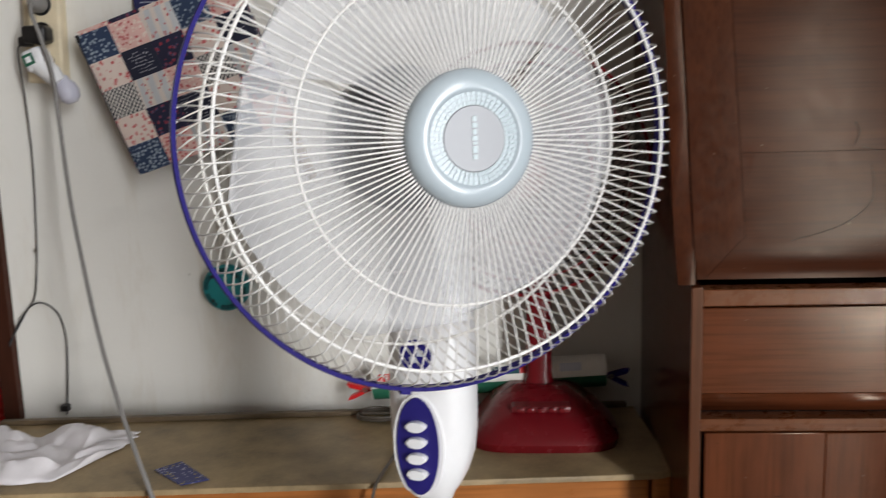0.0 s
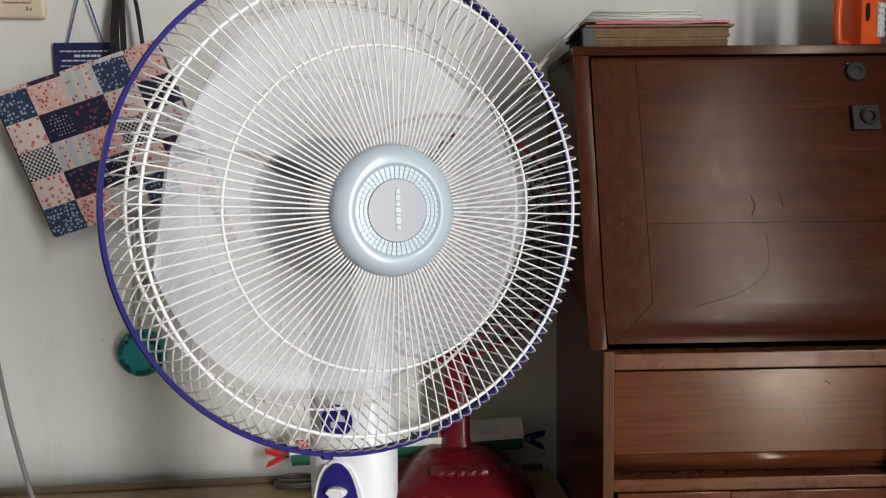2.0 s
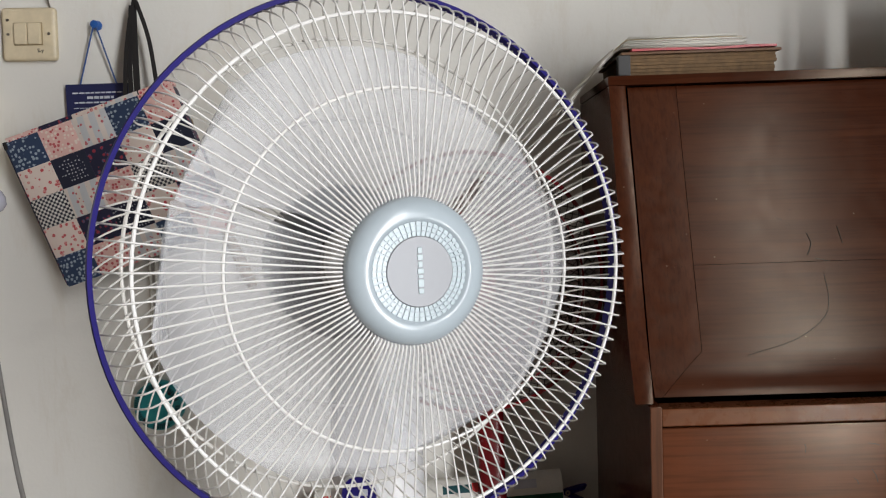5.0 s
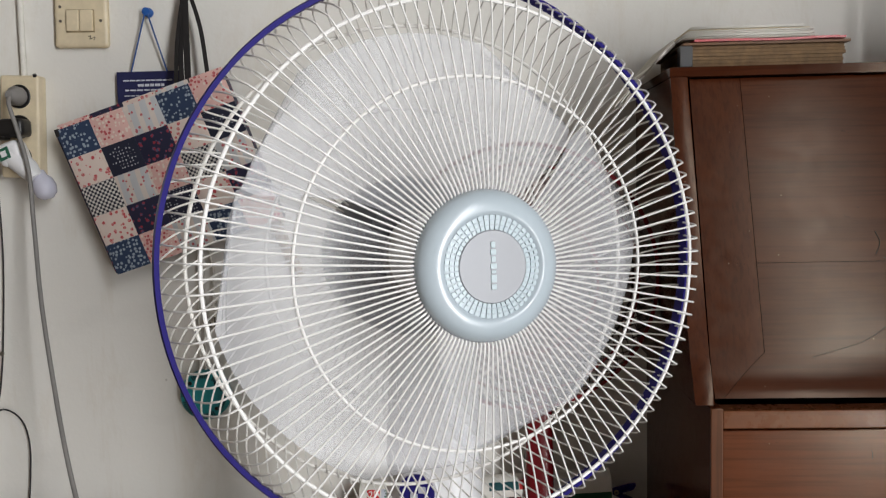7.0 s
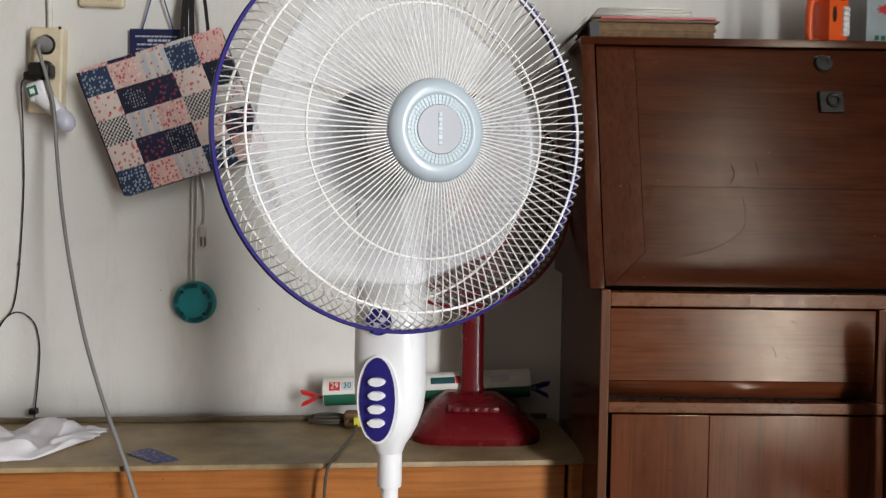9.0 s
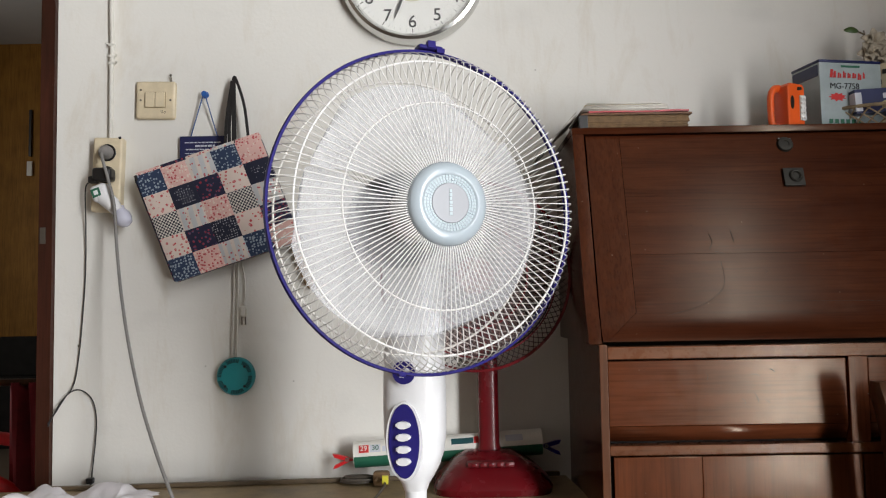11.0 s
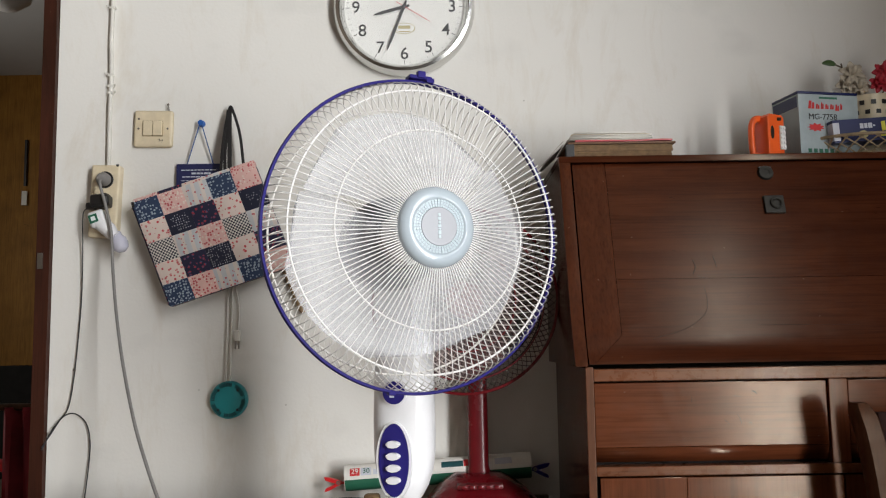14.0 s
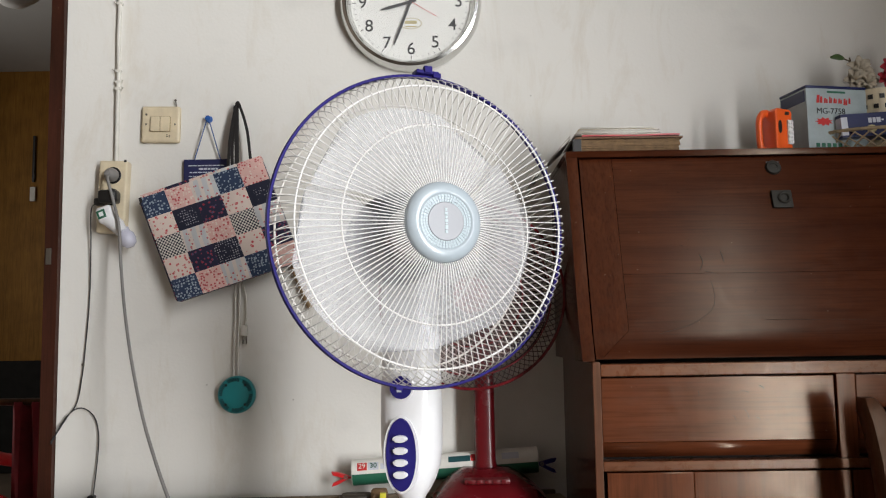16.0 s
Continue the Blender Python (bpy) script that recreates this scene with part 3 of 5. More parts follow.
def stile(bm, xo, xi, sign):
    """Upright edge board of the flap, mitred at its foot."""
    rows = [0.803, 0.807, 0.813, 0.82, 0.835, 0.852, 0.95, 1.05, 1.1815]
    f, k = [], []
    for z in rows:
        foot = max(0.0, 0.828 - z)
        y = flap_y(z) + (-0.35 * foot + 14.0 * max(0, 0.812 - z) ** 2 if foot else 0)
        xe = xi if z >= 0.852 else xo + sign * 0.0092 + (xi - xo - sign * 0.0092) * (z - 0.803) / (0.852 - 0.803)
        f.append((bm.verts.new((xo, y, z)), bm.verts.new((xe, y, z))))
        k.append((bm.verts.new((xo, y + 0.016, z)), bm.verts.new((xe, y + 0.016, z))))
    for i in range(len(rows) - 1):
        bm.faces.new((f[i][0], f[i][1], f[i + 1][1], f[i + 1][0]))
        bm.faces.new((k[i][1], k[i][0], k[i + 1][0], k[i + 1][1]))
        bm.faces.new((f[i][0], f[i + 1][0], k[i + 1][0], k[i][0]))
        bm.faces.new((f[i + 1][1], f[i][1], k[i][1], k[i + 1][1]))
    return bm


ident = Matrix()
FX0, FX1 = DX0 + 0.0180, DX1 - 0.0180
part("stile", stile(B(), FX0, 0.4355, 1), SHADEWOODZ, flap, "", ident)
part("stile", stile(B(), FX1, 1.155, -1), SHADEWOODZ, flap, "", ident)
part("board", flap_board(B(), 0.4362, 1.1543, 0.9542, 1.1815), SHADEWOODX, flap, "", ident)
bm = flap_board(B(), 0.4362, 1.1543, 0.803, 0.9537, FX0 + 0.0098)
part("board", bm, SHADEWOODX, flap, "", ident)
for keys, rr in (([(0.594, 0.938), (0.596, 0.912), (0.588, 0.888), (0.551, 0.863), (0.491, 0.846)], 0.00035), ([(0.579, 0.989), (0.583, 0.976), (0.577, 0.962)], 0.0006), ([(0.618, 0.996), (0.622, 0.975)], 0.0006), ([(0.604, 0.9535), (0.585, 0.958)], 0.0004), ([(0.68, 0.868), (0.86, 0.866)], 0.00025)):
    part("scratch", tube(B(), smooth_path([(x, flap_y(z) - 0.0001, z) for x, z in keys], 6), rr, 6), WOODIN, flap, "dark scratch in the varnish", ident)
# round lock and square key plate
lm = Matrix.Translation((0.742, flap_y(1.158) - 0.001, 1.158)) @ pose(0, 0, 0, 90 - 17.2)
part("lock", lathe(B(), [(0, 0.004), (0.006, 0.004), (0.0065, 0.0055), (0.013, 0.005), (0.0145, 0.003), (0.015, 0.0), (0.0, -0.001)], 28), BRASS, flap, "round tarnished brass lock", lm)
lm = Matrix.Translation((0.747, flap_y(1.093) - 0.001, 1.093)) @ pose(0, 0, 0, -17.2)
kp = part("key_plate", box(B(), -0.019, 0.019, -0.006, 0.001, -0.018, 0.018, 0.002), BRASS, flap, "square tarnished key plate", lm)
bm = B()
hoop(bm, 0.0095, -0.008, 0.0028, 28)
bmesh.ops.translate(bm, verts=bm.verts[:], vec=(0.003, 0, 0.001))
part("pull_ring", bm, BRASS, flap, "tarnished ring pull", lm)
part("keyhole", slab(B(), oval(0.742, 1.170, 0.013, 0.0012, 16), flap_y(1.17) - 0.004, flap_y(1.17) + 0.001), BLACKP, flap, "", ident)

# lower front: rails, drawers, doors
part("rail", box(B(), 0.3750, 1.217, DF + 0.001, DF + 0.03, 0.7745, 0.7955, 0.0015), WOODEDGE, desk, "rail under the flap", w)
part("rail", box(B(), 0.3750, 1.217, DF + 0.0015, DF + 0.03, 0.6155, 0.632, 0.0015), WOODEDGE, desk, "", w)
part("middle_stile", box(B(), 0.776, 0.808, DF + 0.002, DF + 0.03, 0.6325, 0.774, 0.0012), WOODZ, desk, "", w)
for x0, x1 in ((0.3760, 0.7735), (0.8105, 1.2155)):
    dr = part("drawer", box(B(), x0, x1, DF + 0.006, DF + 0.028, 0.6630, 0.7715, 0.0014), WOODX, desk, "plain drawer front with scuffed varnish", w)
    for kx, kz, ex, ez, rr in ((0.270, 0.755, 0.278, 0.750, 0.0011), (0.238, 0.747, 0.252, 0.744, 0.0005), (0.243, 0.716, 0.250, 0.700, 0.0006), (0.222, 0.706, 0.228, 0.698, 0.0005), (0.262, 0.702, 0.268, 0.699, 0.0006), (0.165, 0.748, 0.166, 0.738, 0.0005)):
        if x0 < 0.5:
            part("scratch", tube(B(), [(x0 + kx, DF + 0.0059, kz), (x0 + (kx + ex) / 2 + 0.001, DF + 0.0059, (kz + ez) / 2 + 0.001), (x0 + ex, DF + 0.0059, ez)], rr * 0.6, 6), WOODIN, dr, "dark scratch in the varnish", Matrix())
    # sloping finger strip below the drawer
    part("finger_strip", prism(B(), [(DF + 0.007, 0.6625), (DF + 0.017, 0.6375), (DF + 0.03, 0.6375), (DF + 0.03, 0.6625)], x0, x1), WOODX, dr, "dark sloping finger strip", Matrix())
part("door_board", box(B(), 0.3815, 0.5275, DF + 0.004, DF + 0.024, 0.07, 0.6125, 0.0012), WOODZ, desk, "", w)
part("door_board", box(B(), 0.5282, 0.7935, DF + 0.004, DF + 0.024, 0.07, 0.6125, 0.0012), WOODZ, desk, "", w)
part("door_board", box(B(), 0.7965, 1.0, DF + 0.004, DF + 0.024, 0.07, 0.6125, 0.0012), WOODZ, desk, "", w)
part("door_board", box(B(), 1.0007, 1.21, DF + 0.004, DF + 0.024, 0.07, 0.6125, 0.0012), WOODZ, desk, "", w)
part("plinth", box(B(), 0.3750, 1.217, DF + 0.008, DF + 0.03, 0.0, 0.066, 0.001), WOODX, desk, "", w)
part("screw", box(B(), 0.806, 0.826, DF - 0.004, DF + 0.0015, 0.7105, 0.7125, 0.0005), STEEL, desk, "bent wire nail", w)

# ---- pedestal fan ----
FAN_C, FAN_YAW, FAN_TILT, RIM = (0.0842, 0.8164, 0.9960), 24.0, 1.3, 0.2181
fan = thing("pedestal_fan", pose(0.058, 0.964, 0), "white pedestal fan with a round wire guard and violet-blue rim", "fan")
w = at_world(fan)
head = w @ pose(*FAN_C, -FAN_TILT, 0, FAN_YAW)

front = part("front_guard", hoop(hoop(hoop(B(), 0.1348, -0.0528, 0.0012), 0.1928, -0.0405, 0.0015), 0.0515, -0.0600, 0.0014, 64), WIRE, fan, "white wire front guard", head)
rear = part("rear_guard", hoop(hoop(hoop(B(), 0.1937, 0.066, 0.0016), 0.128, 0.090, 0.0015), 0.066, 0.101, 0.002, 64), WIREBACK, fan, "white wire rear guard", head)


def guard_wire(prof, swirl):
    """One bent spoke: (radius, depth) pairs, turned by up to swirl degrees on its way out."""
    pts = []
    r0, r1 = prof[0][0], prof[-1][0]
    for p in smooth_path([(r, d, 0) for r, d in prof], 2):
        a = radians(swirl) * max(0.0, (p.x - r0) / (r1 - r0)) ** 2
        pts.append((p.x * math.cos(a), -p.y, p.x * math.sin(a)))
    return finish(tube(B(), pts, 0.00078, 5), "wire", WIRE)


fw = guard_wire([(0.0510, 0.061), (0.0560, 0.0668), (0.075, 0.0640), (0.1348, 0.0546), (0.1928, 0.0424), (0.2035, 0.036), (0.2105, 0.021), (0.2158, 0.003)], 0)
rw = guard_wire([(0.066, -0.102), (0.10, -0.0985), (0.15, -0.086), (0.185, -0.071), (0.202, -0.050), (0.2125, -0.026), (0.2160, -0.003)], 14)
rw.materials.clear()
rw.materials.append(WIREBACK)
N = 120
for i in range(N):
    for mesh, owner, off in ((fw, front, 0.0), (rw, rear, 0.5)):
        ob = new("wire", mesh)
        ob.parent = owner
        ob.matrix_basis = pose(0, 0, 0, 0, 360.0 * (i + off) / N, 0)

# rim with its clip and screw
bm = B()
lathe(bm, [(RIM - 0.0020, -0.0052), (RIM + 0.0014, -0.0050), (RIM + 0.0024, -0.0026), (RIM + 0.0024, 0.0026), (RIM + 0.0014, 0.0050), (RIM - 0.0020, 0.0052), (RIM - 0.0020, -0.0052)], 128, pose(0, 0, 0, 90))
part("rim", bm, VIOLET, fan, "violet-blue plastic rim", head)
for a, wide in ((88.0, 1.0),):
    bm = B()
    box(bm, -0.017 * wide, 0.017 * wide, -0.010, 0.010, 0.0, 0.0055, 0.0018)
    box(bm, -0.006 * wide, 0.006 * wide, -0.013, -0.004, 0.001, 0.011, 0.0015)
    box(bm, 0.008 * wide, 0.020 * wide, -0.011, -0.006, -0.004, 0.003, 0.001)
    part("clip", bm, VIOLET, fan, "violet-blue clip", head @ pose(0, 0, 0, 0, 90 - a, 0) @ Matrix.Translation((0, 0, RIM + 0.003)))

part("rim_nub", box(B(), -0.005, 0.005, -0.0055, 0.005, -0.002, 0.0028, 0.0015), VIOLET, fan, "violet-blue screw nub", head @ pose(0, 0, 0, 0, 90 - 259, 0) @ Matrix.Translation((0, 0, RIM + 0.002)))

# hub cap: domed pale ring, ribbed band, silver disc and raised mark
hubm = head @ pose(0, -0.0055, 0, 90) @ Matrix.Diagonal((0.955, 0.955, 1, 1))
cap = part("hub_cap", lathe(B(), [(0.0, 0.046), (0.047, 0.046), (0.0555, 0.054), (0.0568, 0.0615), (0.0545, 0.0675), (0.048, 0.0715), (0.0415, 0.073), (0.0395, 0.0725), (0.0375, 0.0705), (0.0, 0.0700)], 72), HUBBLUE, fan, "pale blue-grey domed hub cap", hubm)
bm = B()
for i in range(48):
    a = 2 * math.pi * i / 48
    for r in (0.0285, 0.0325, 0.0362):
        q = Matrix.Rotation(a, 4, "Z") @ Matrix.Translation((r, 0, 0.0708))
        s = bmesh.ops.create_cube(bm, size=1.0)
        for v in s["verts"]:
            v.co = q @ Vector((v.co.x * 0.0029, v.co.y * (0.0026 + 0.025 * (r - 0.0285)), v.co.z * 0.0016))
part("rib_band", bm, HUBRIB, cap, "ring of small pale ribs", Matrix())
part("silver_disc", lathe(B(), [(0.0, 0.0700), (0.0262, 0.0700), (0.0270, 0.0712), (0.0262, 0.0722), (0.0, 0.0726)], 64), SILVER, cap, "satin silver disc", Matrix())
bm = B()
y = -0.0165
for k, (hgt, wid) in enumerate(((0.0040, 0.0042), (0.0058, 0.0046), (0.0022, 0.0040), (0.0040, 0.0050), (0.0042, 0.0036), (0.0042, 0.0046), (0.0044, 0.0036))):
    box(bm, -wid / 2, wid / 2, y, y + hgt, 0.0724, 0.0733, 0.0003, 1)
    y += hgt + 0.0010
tagged(part("raised_mark", bm, HUBRIB, cap, "", Matrix()), "raised white maker's mark", kind="stuff")

# blades at rest, motor
bl = B()
na, nr = 14, 10
outer = []
for i in range(nr + 1):
    s = i / nr
    r = 0.034 + (0.182 - 0.034) * s
    half = radians(50 + 12 * math.sin(min(1.0, s * 1.15) * math.pi / 2)) * (1.0 if s < 0.86 else math.sqrt(max(0.03, 1 - ((s - 0.86) / 0.155) ** 2)))
    row = []
    for j in range(na + 1):
        u = 2 * j / na - 1
        a = half * u + radians(18) * s
        dep = -0.028 + 0.016 * u * (1 - 0.35 * s) - 0.006 * (1 - u * u)
        row.append((r * math.cos(a), -dep, r * math.sin(a)))
    outer.append(row)
tops = [[bl.verts.new(p) for p in row] for row in outer]
bots = [[bl.verts.new((p[0], p[1] + 0.0018, p[2])) for p in row] for row in outer]
for g, flip in ((tops, False), (bots, True)):
    for r0, r1 in zip(g, g[1:]):
        for j in range(na):
            q = (r0[j], r0[j + 1], r1[j + 1], r1[j])
            bl.faces.new(q[::-1] if flip else q)
edge = lambda g: [g[0][j] for j in range(na + 1)] + [g[i][na] for i in range(1, nr + 1)] + [g[nr][j] for j in range(na - 1, -1, -1)] + [g[i][0] for i in range(nr - 1, 0, -1)]
ea, eb = edge(tops), edge(bots)
for i in range(len(ea)):
    j = (i + 1) % len(ea)
    bl.faces.new((ea[i], ea[j], eb[j], eb[i]))
blade_mesh = finish(bl, "blade", BLADE)
for k in range(3):
    ob = new("blade", blade_mesh)
    ob.parent, ob.matrix_basis = fan, head @ pose(0, 0, 0, 0, 120 * k + 37, 0)
    tagged(ob, "milky translucent fan blade")
part("blade_hub", lathe(B(), [(0.0, 0.012), (0.02, 0.012), (0.034, 0.006), (0.038, -0.004), (0.038, -0.055), (0.0, -0.055)], 40), WHITEP, fan, "", head @ pose(0, 0, 0, 90))
part("motor_housing", lathe(B(), [(0.0, -0.058), (0.055, -0.060), (0.066, -0.072), (0.070, -0.100), (0.067, -0.150), (0.055, -0.185), (0.03, -0.200), (0.0, -0.203)], 48), MOTOR, fan, "dark rounded motor housing", head @ pose(0, 0, 0, 90))


def loft(bm, sections, n=40, power=2.6):
    """Rounded cross-sections (cx, cy, z, half width, half depth) joined upward."""
    rings = []
    for cx, cy, z, a, b in sections:
        ring = []
        for i in range(n):
            t = 2 * math.pi * i / n
            c, s = math.cos(t), math.sin(t)
            ring.append(bm.verts.new((cx + a * math.copysign(abs(c) ** (2 / power), c), cy + b * math.copysign(abs(s) ** (2 / power), s), z)))
        rings.append(ring)
    for p, q in zip(rings, rings[1:]):
        for i in range(n):
            bm.faces.new((p[i], p[(i + 1) % n], q[(i + 1) % n], q[i]))
    bm.faces.new(list(reversed(rings[0])))
    bm.faces.new(rings[-1])
    return bm


# column: the control body turns a little to the other side than the head
BODY_YAW = -15.0
bodym = pose(0, 0, 0, 0, 0, BODY_YAW)
part("control_body", loft(B(), [(0, 0, 0.598, 0.0165, 0.0165), (0, 0, 0.608, 0.0200, 0.020), (0, 0.0, 0.619, 0.0275, 0.026), (0, 0, 0.634, 0.0355, 0.032), (0, 0, 0.655, 0.0425, 0.036), (0, 0, 0.683, 0.0458, 0.038), (0, 0, 0.723, 0.0462, 0.039), (0, 0, 0.776, 0.0450, 0.039), (0, 0.002, 0.829, 0.0435, 0.038), (0, 0.002, 0.90, 0.041, 0.036), (0, 0.002, 0.955, 0.037, 0.032)]), WHITEP, fan, "white plastic control body", bodym)
part("panel_surround", slab(B(), oval(-0.004, 0.6745, 0.0275, 0.0575, 48), -0.0412, -0.026, 0.004), WHITEP, fan, "raised white oval surround", bodym)
panel = part("control_panel", slab(B(), oval(-0.004, 0.6745, 0.0232, 0.0535, 48), -0.0428, -0.030, 0.0018), NAVY, fan, "navy oval control panel", bodym)
for z in (0.6980, 0.6806, 0.6634, 0.6460):
    bm = slab(B(), oval(-0.004, z, 0.0110, 0.0053, 28), -0.0500, -0.041, 0.0022)
    part("push_button", bm, WHITEP, panel, "white oval push button", Matrix())
part("badge_ring", slab(B(), oval(-0.003, 0.773, 0.0195, 0.0195, 40), -0.0415, -0.030, 0.0012), WHITEP, fan, "white raised ring", bodym)
badge = part("badge", slab(B(), oval(-0.003, 0.773, 0.0170, 0.0170, 40), -0.0435, -0.030, 0.0015), NAVY, fan, "round navy badge with a pale mark", bodym)
bm = B()
box(bm, -0.009, -0.002, -0.0445, -0.0437, 0.766, 0.772)
box(bm, -0.001, 0.006, -0.0445, -0.0437, 0.773, 0.779)
part("badge_mark", bm, PALEINK, badge, "", Matrix())
part("sleeve", lathe(B(), [(0.0, 0.552), (0.0152, 0.552), (0.0160, 0.555), (0.0160, 0.606), (0.0, 0.606)], 32), WHITEP, fan, "white collar", ident)
part("pole", lathe(B(), [(0.0, 0.03), (0.0115, 0.03), (0.0115, 0.556), (0.0, 0.556)], 28), WHITEP, fan, "white pole", ident)
part("base", lathe(B(), [(0.0, 0.0), (0.19, 0.0), (0.195, 0.006), (0.19, 0.016), (0.10, 0.030), (0.03, 0.042), (0.024, 0.07), (0.0, 0.07)], 56), WHITEP, fan, "round white base", ident)

# ---- red table fan on the low cabinet ----
rfan = thing("table_fan", pose(0.185, 1.42, TZ), "dark red plastic table fan standing on the low cabinet", "fan")
w = at_world(rfan)
part("base", loft(B(), [(0.191, 1.375, TZ, 0.113, 0.083), (0.191, 1.375, TZ + 0.012, 0.115, 0.085), (0.191, 1.377, TZ + 0.020, 0.111, 0.081), (0.190, 1.388, TZ + 0.040, 0.092, 0.066), (0.188, 1.405, TZ + 0.058, 0.068, 0.045), (0.187, 1.425, TZ + 0.068, 0.045, 0.03)], 48, 4.0), REDP, rfan, "glossy dark red base", w)
part("pole", loft(B(), [(0.188, 1.432, TZ + 0.060, 0.026, 0.022), (0.188, 1.432, TZ + 0.080, 0.0215, 0.019), (0.188, 1.432, 0.80, 0.0205, 0.018), (0.188, 1.43, 0.93, 0.020, 0.018)], 28, 3.0), REDP, rfan, "glossy dark red column", w)
kp = part("key_panel", box(B(), 0.142, 0.232, 1.333, 1.372, TZ + 0.047, TZ + 0.057, 0.004), REDDARK, rfan, "dark red key panel", w)
for i in range(5):
    part("push_button", box(B(), 0.150 + i * 0.016, 0.160 + i * 0.016, 1.328, 1.338, TZ + 0.049, TZ + 0.056, 0.0015), REDP, kp, "red push button", Matrix())
RC, RR = (0.163, 1.338, 0.926), 0.182
rhead = w @ pose(*RC, 0, 0, -3)
bm = B()
lathe(bm, [(RR - 0.002, -0.006), (RR + 0.003, -0.006), (RR + 0.004, 0.0), (RR + 0.003, 0.006), (RR - 0.002, 0.006), (RR - 0.002, -0.006)], 96, pose(0, 0, 0, 90))
part("rim", bm, REDP, rfan, "dark red rim", rhead)
rfront = part("front_guard", hoop(hoop(B(), 0.10, -0.035, 0.0014), 0.155, -0.026, 0.0014), REDDARK, rfan, "dark red wire front guard", rhead)
rrear = part("rear_guard", hoop(hoop(B(), 0.10, 0.055, 0.0014), 0.155, 0.042, 0.0014), DARKWIRE, rfan, "dark wire rear guard", rhead)
w1 = guard_wire([(0.035, 0.036), (0.10, 0.035), (0.155, 0.026), (0.174, 0.014), (0.181, 0.002)], 24)
w2 = guard_wire([(0.05, -0.06), (0.10, -0.055), (0.155, -0.042), (0.174, -0.02), (0.181, -0.002)], -24)
for me, ma in ((w1, DARKWIRE), (w2, DARKWIRE)):
    me.materials.clear()
    me.materials.append(ma)
for i in range(88):
    for me, owner in ((w1, rfront), (w2, rrear)):
        ob = new("wire", me)
        ob.parent, ob.matrix_basis = owner, pose(0, 0, 0, 0, 360.0 * i / 88, 0)
part("hub_cap", lathe(B(), [(0.0, 0.030), (0.034, 0.030), (0.037, 0.035), (0.034, 0.040), (0.0, 0.042)], 40), REDP, rfan, "red hub cap", rhead @ pose(0, 0, 0, 90))
red_blade = blade_mesh.copy()
red_blade.materials.clear()
red_blade.materials.append(REDBLADE)
for k in range(3):
    ob = new("blade", red_blade)
    ob.parent, ob.matrix_basis = rfan, rhead @ pose(0, 0, 0, 0, 120 * k + 10, 0) @ Matrix.Diagonal((0.86, 0.6, 0.86, 1))
    tagged(ob, "reddish translucent fan blade")
part("motor_housing", lathe(B(), [(0.0, -0.045), (0.05, -0.047), (0.058, -0.06), (0.055, -0.11), (0.03, -0.135), (0.0, -0.137)], 40), REDP, rfan, "red motor housing", rhead @ pose(0, 0, 0, 90))

# ---- wall clock ----
CK = (0.044, 1.4985, 1.588)
clock = thing("wall_clock", pose(*CK), "round chrome wall clock with a white dial", "clock")
clock.scale = (1.035, 1.0, 1.035)
rot = pose(0, 0, 0, 90)
part("bezel", lathe(B(), [(0.128, 0.004), (0.1505, 0.002), (0.152, 0.010), (0.150, 0.024), (0.1455, 0.033), (0.139, 0.035), (0.135, 0.031), (0.1325, 0.025), (0.1290, 0.019), (0.128, 0.012)], 120, rot), CHROME, clock, "polished chrome bezel", ident)
part("dial", lathe(B(), [(0.0, 0.001), (0.1285, 0.001), (0.1285, 0.014), (0.0, 0.014)], 96, rot), DIAL, clock, "white dial", ident)
for h in range(1, 13):
    a = radians(90 - 30 * h)
    printed("numeral", str(h), 0.037, INK, clock, Matrix.Translation((0.1035 * math.cos(a), -0.0146, 0.1035 * math.sin(a))), "black numeral", 0.0002)
bm = B()
for i in range(60):
    a = 2 * math.pi * i / 60
    ln, wd = (0.0075, 0.0014) if i % 5 == 0 else (0.005, 0.0007)
    q = Matrix.Rotation(a, 4, "Y") @ Matrix.Translation((0.1215, -0.01445, 0))
    s = bmesh.ops.create_cube(bm, size=1.0)
    for v in s["verts"]:
        v.co = q @ Vector((v.co.x * ln, v.co.y * 0.0006, v.co.z * wd))
part("minute_marks", bm, INK, clock, "", ident)


def pointer(name, ang, ln, back, w0, w1, y, mat, label):
    a = radians(90 - ang)
    poly = [(-back, -w0 * 0.8), (0.0, -w0), (ln * 0.75, -w0), (ln, -w1), (ln, w1), (ln * 0.75, w0), (0.0, w0), (-back, w0 * 0.8)]
    poly = [(x * math.cos(a) - z * math.sin(a), x * math.sin(a) + z * math.cos(a)) for x, z in poly]
    part(name, slab(B(), poly, y - 0.0006, y), mat, clock, label, ident)


pointer("hour_pointer", 255.0, 0.067, 0.012, 0.0034, 0.001, -0.0175, INK, "black hour pointer")
pointer("minute_pointer", 201.0, 0.103, 0.014, 0.0028, 0.001, -0.0195, INK, "black minute pointer")
pointer("second_pointer", 122.0, 0.066, 0.02, 0.0006, 0.0004, -0.0212, REDINK, "thin red second pointer")
part("pivot", lathe(B(), [(0, 0.0145), (0.004, 0.0145), (0.004, 0.022), (0, 0.023)], 20, rot), INK, clock, "", ident)
part("maker_oval", slab(B(), oval(0.0, -0.047, 0.0235, 0.0125, 40), -0.0148, -0.0142), GOLDINK, clock, "dull gold oval outline", ident)
part("maker_field", slab(B(), oval(0.0, -0.047, 0.0218, 0.0110, 40), -0.0151, -0.0147), DIAL, clock, "", ident)
bm = B()
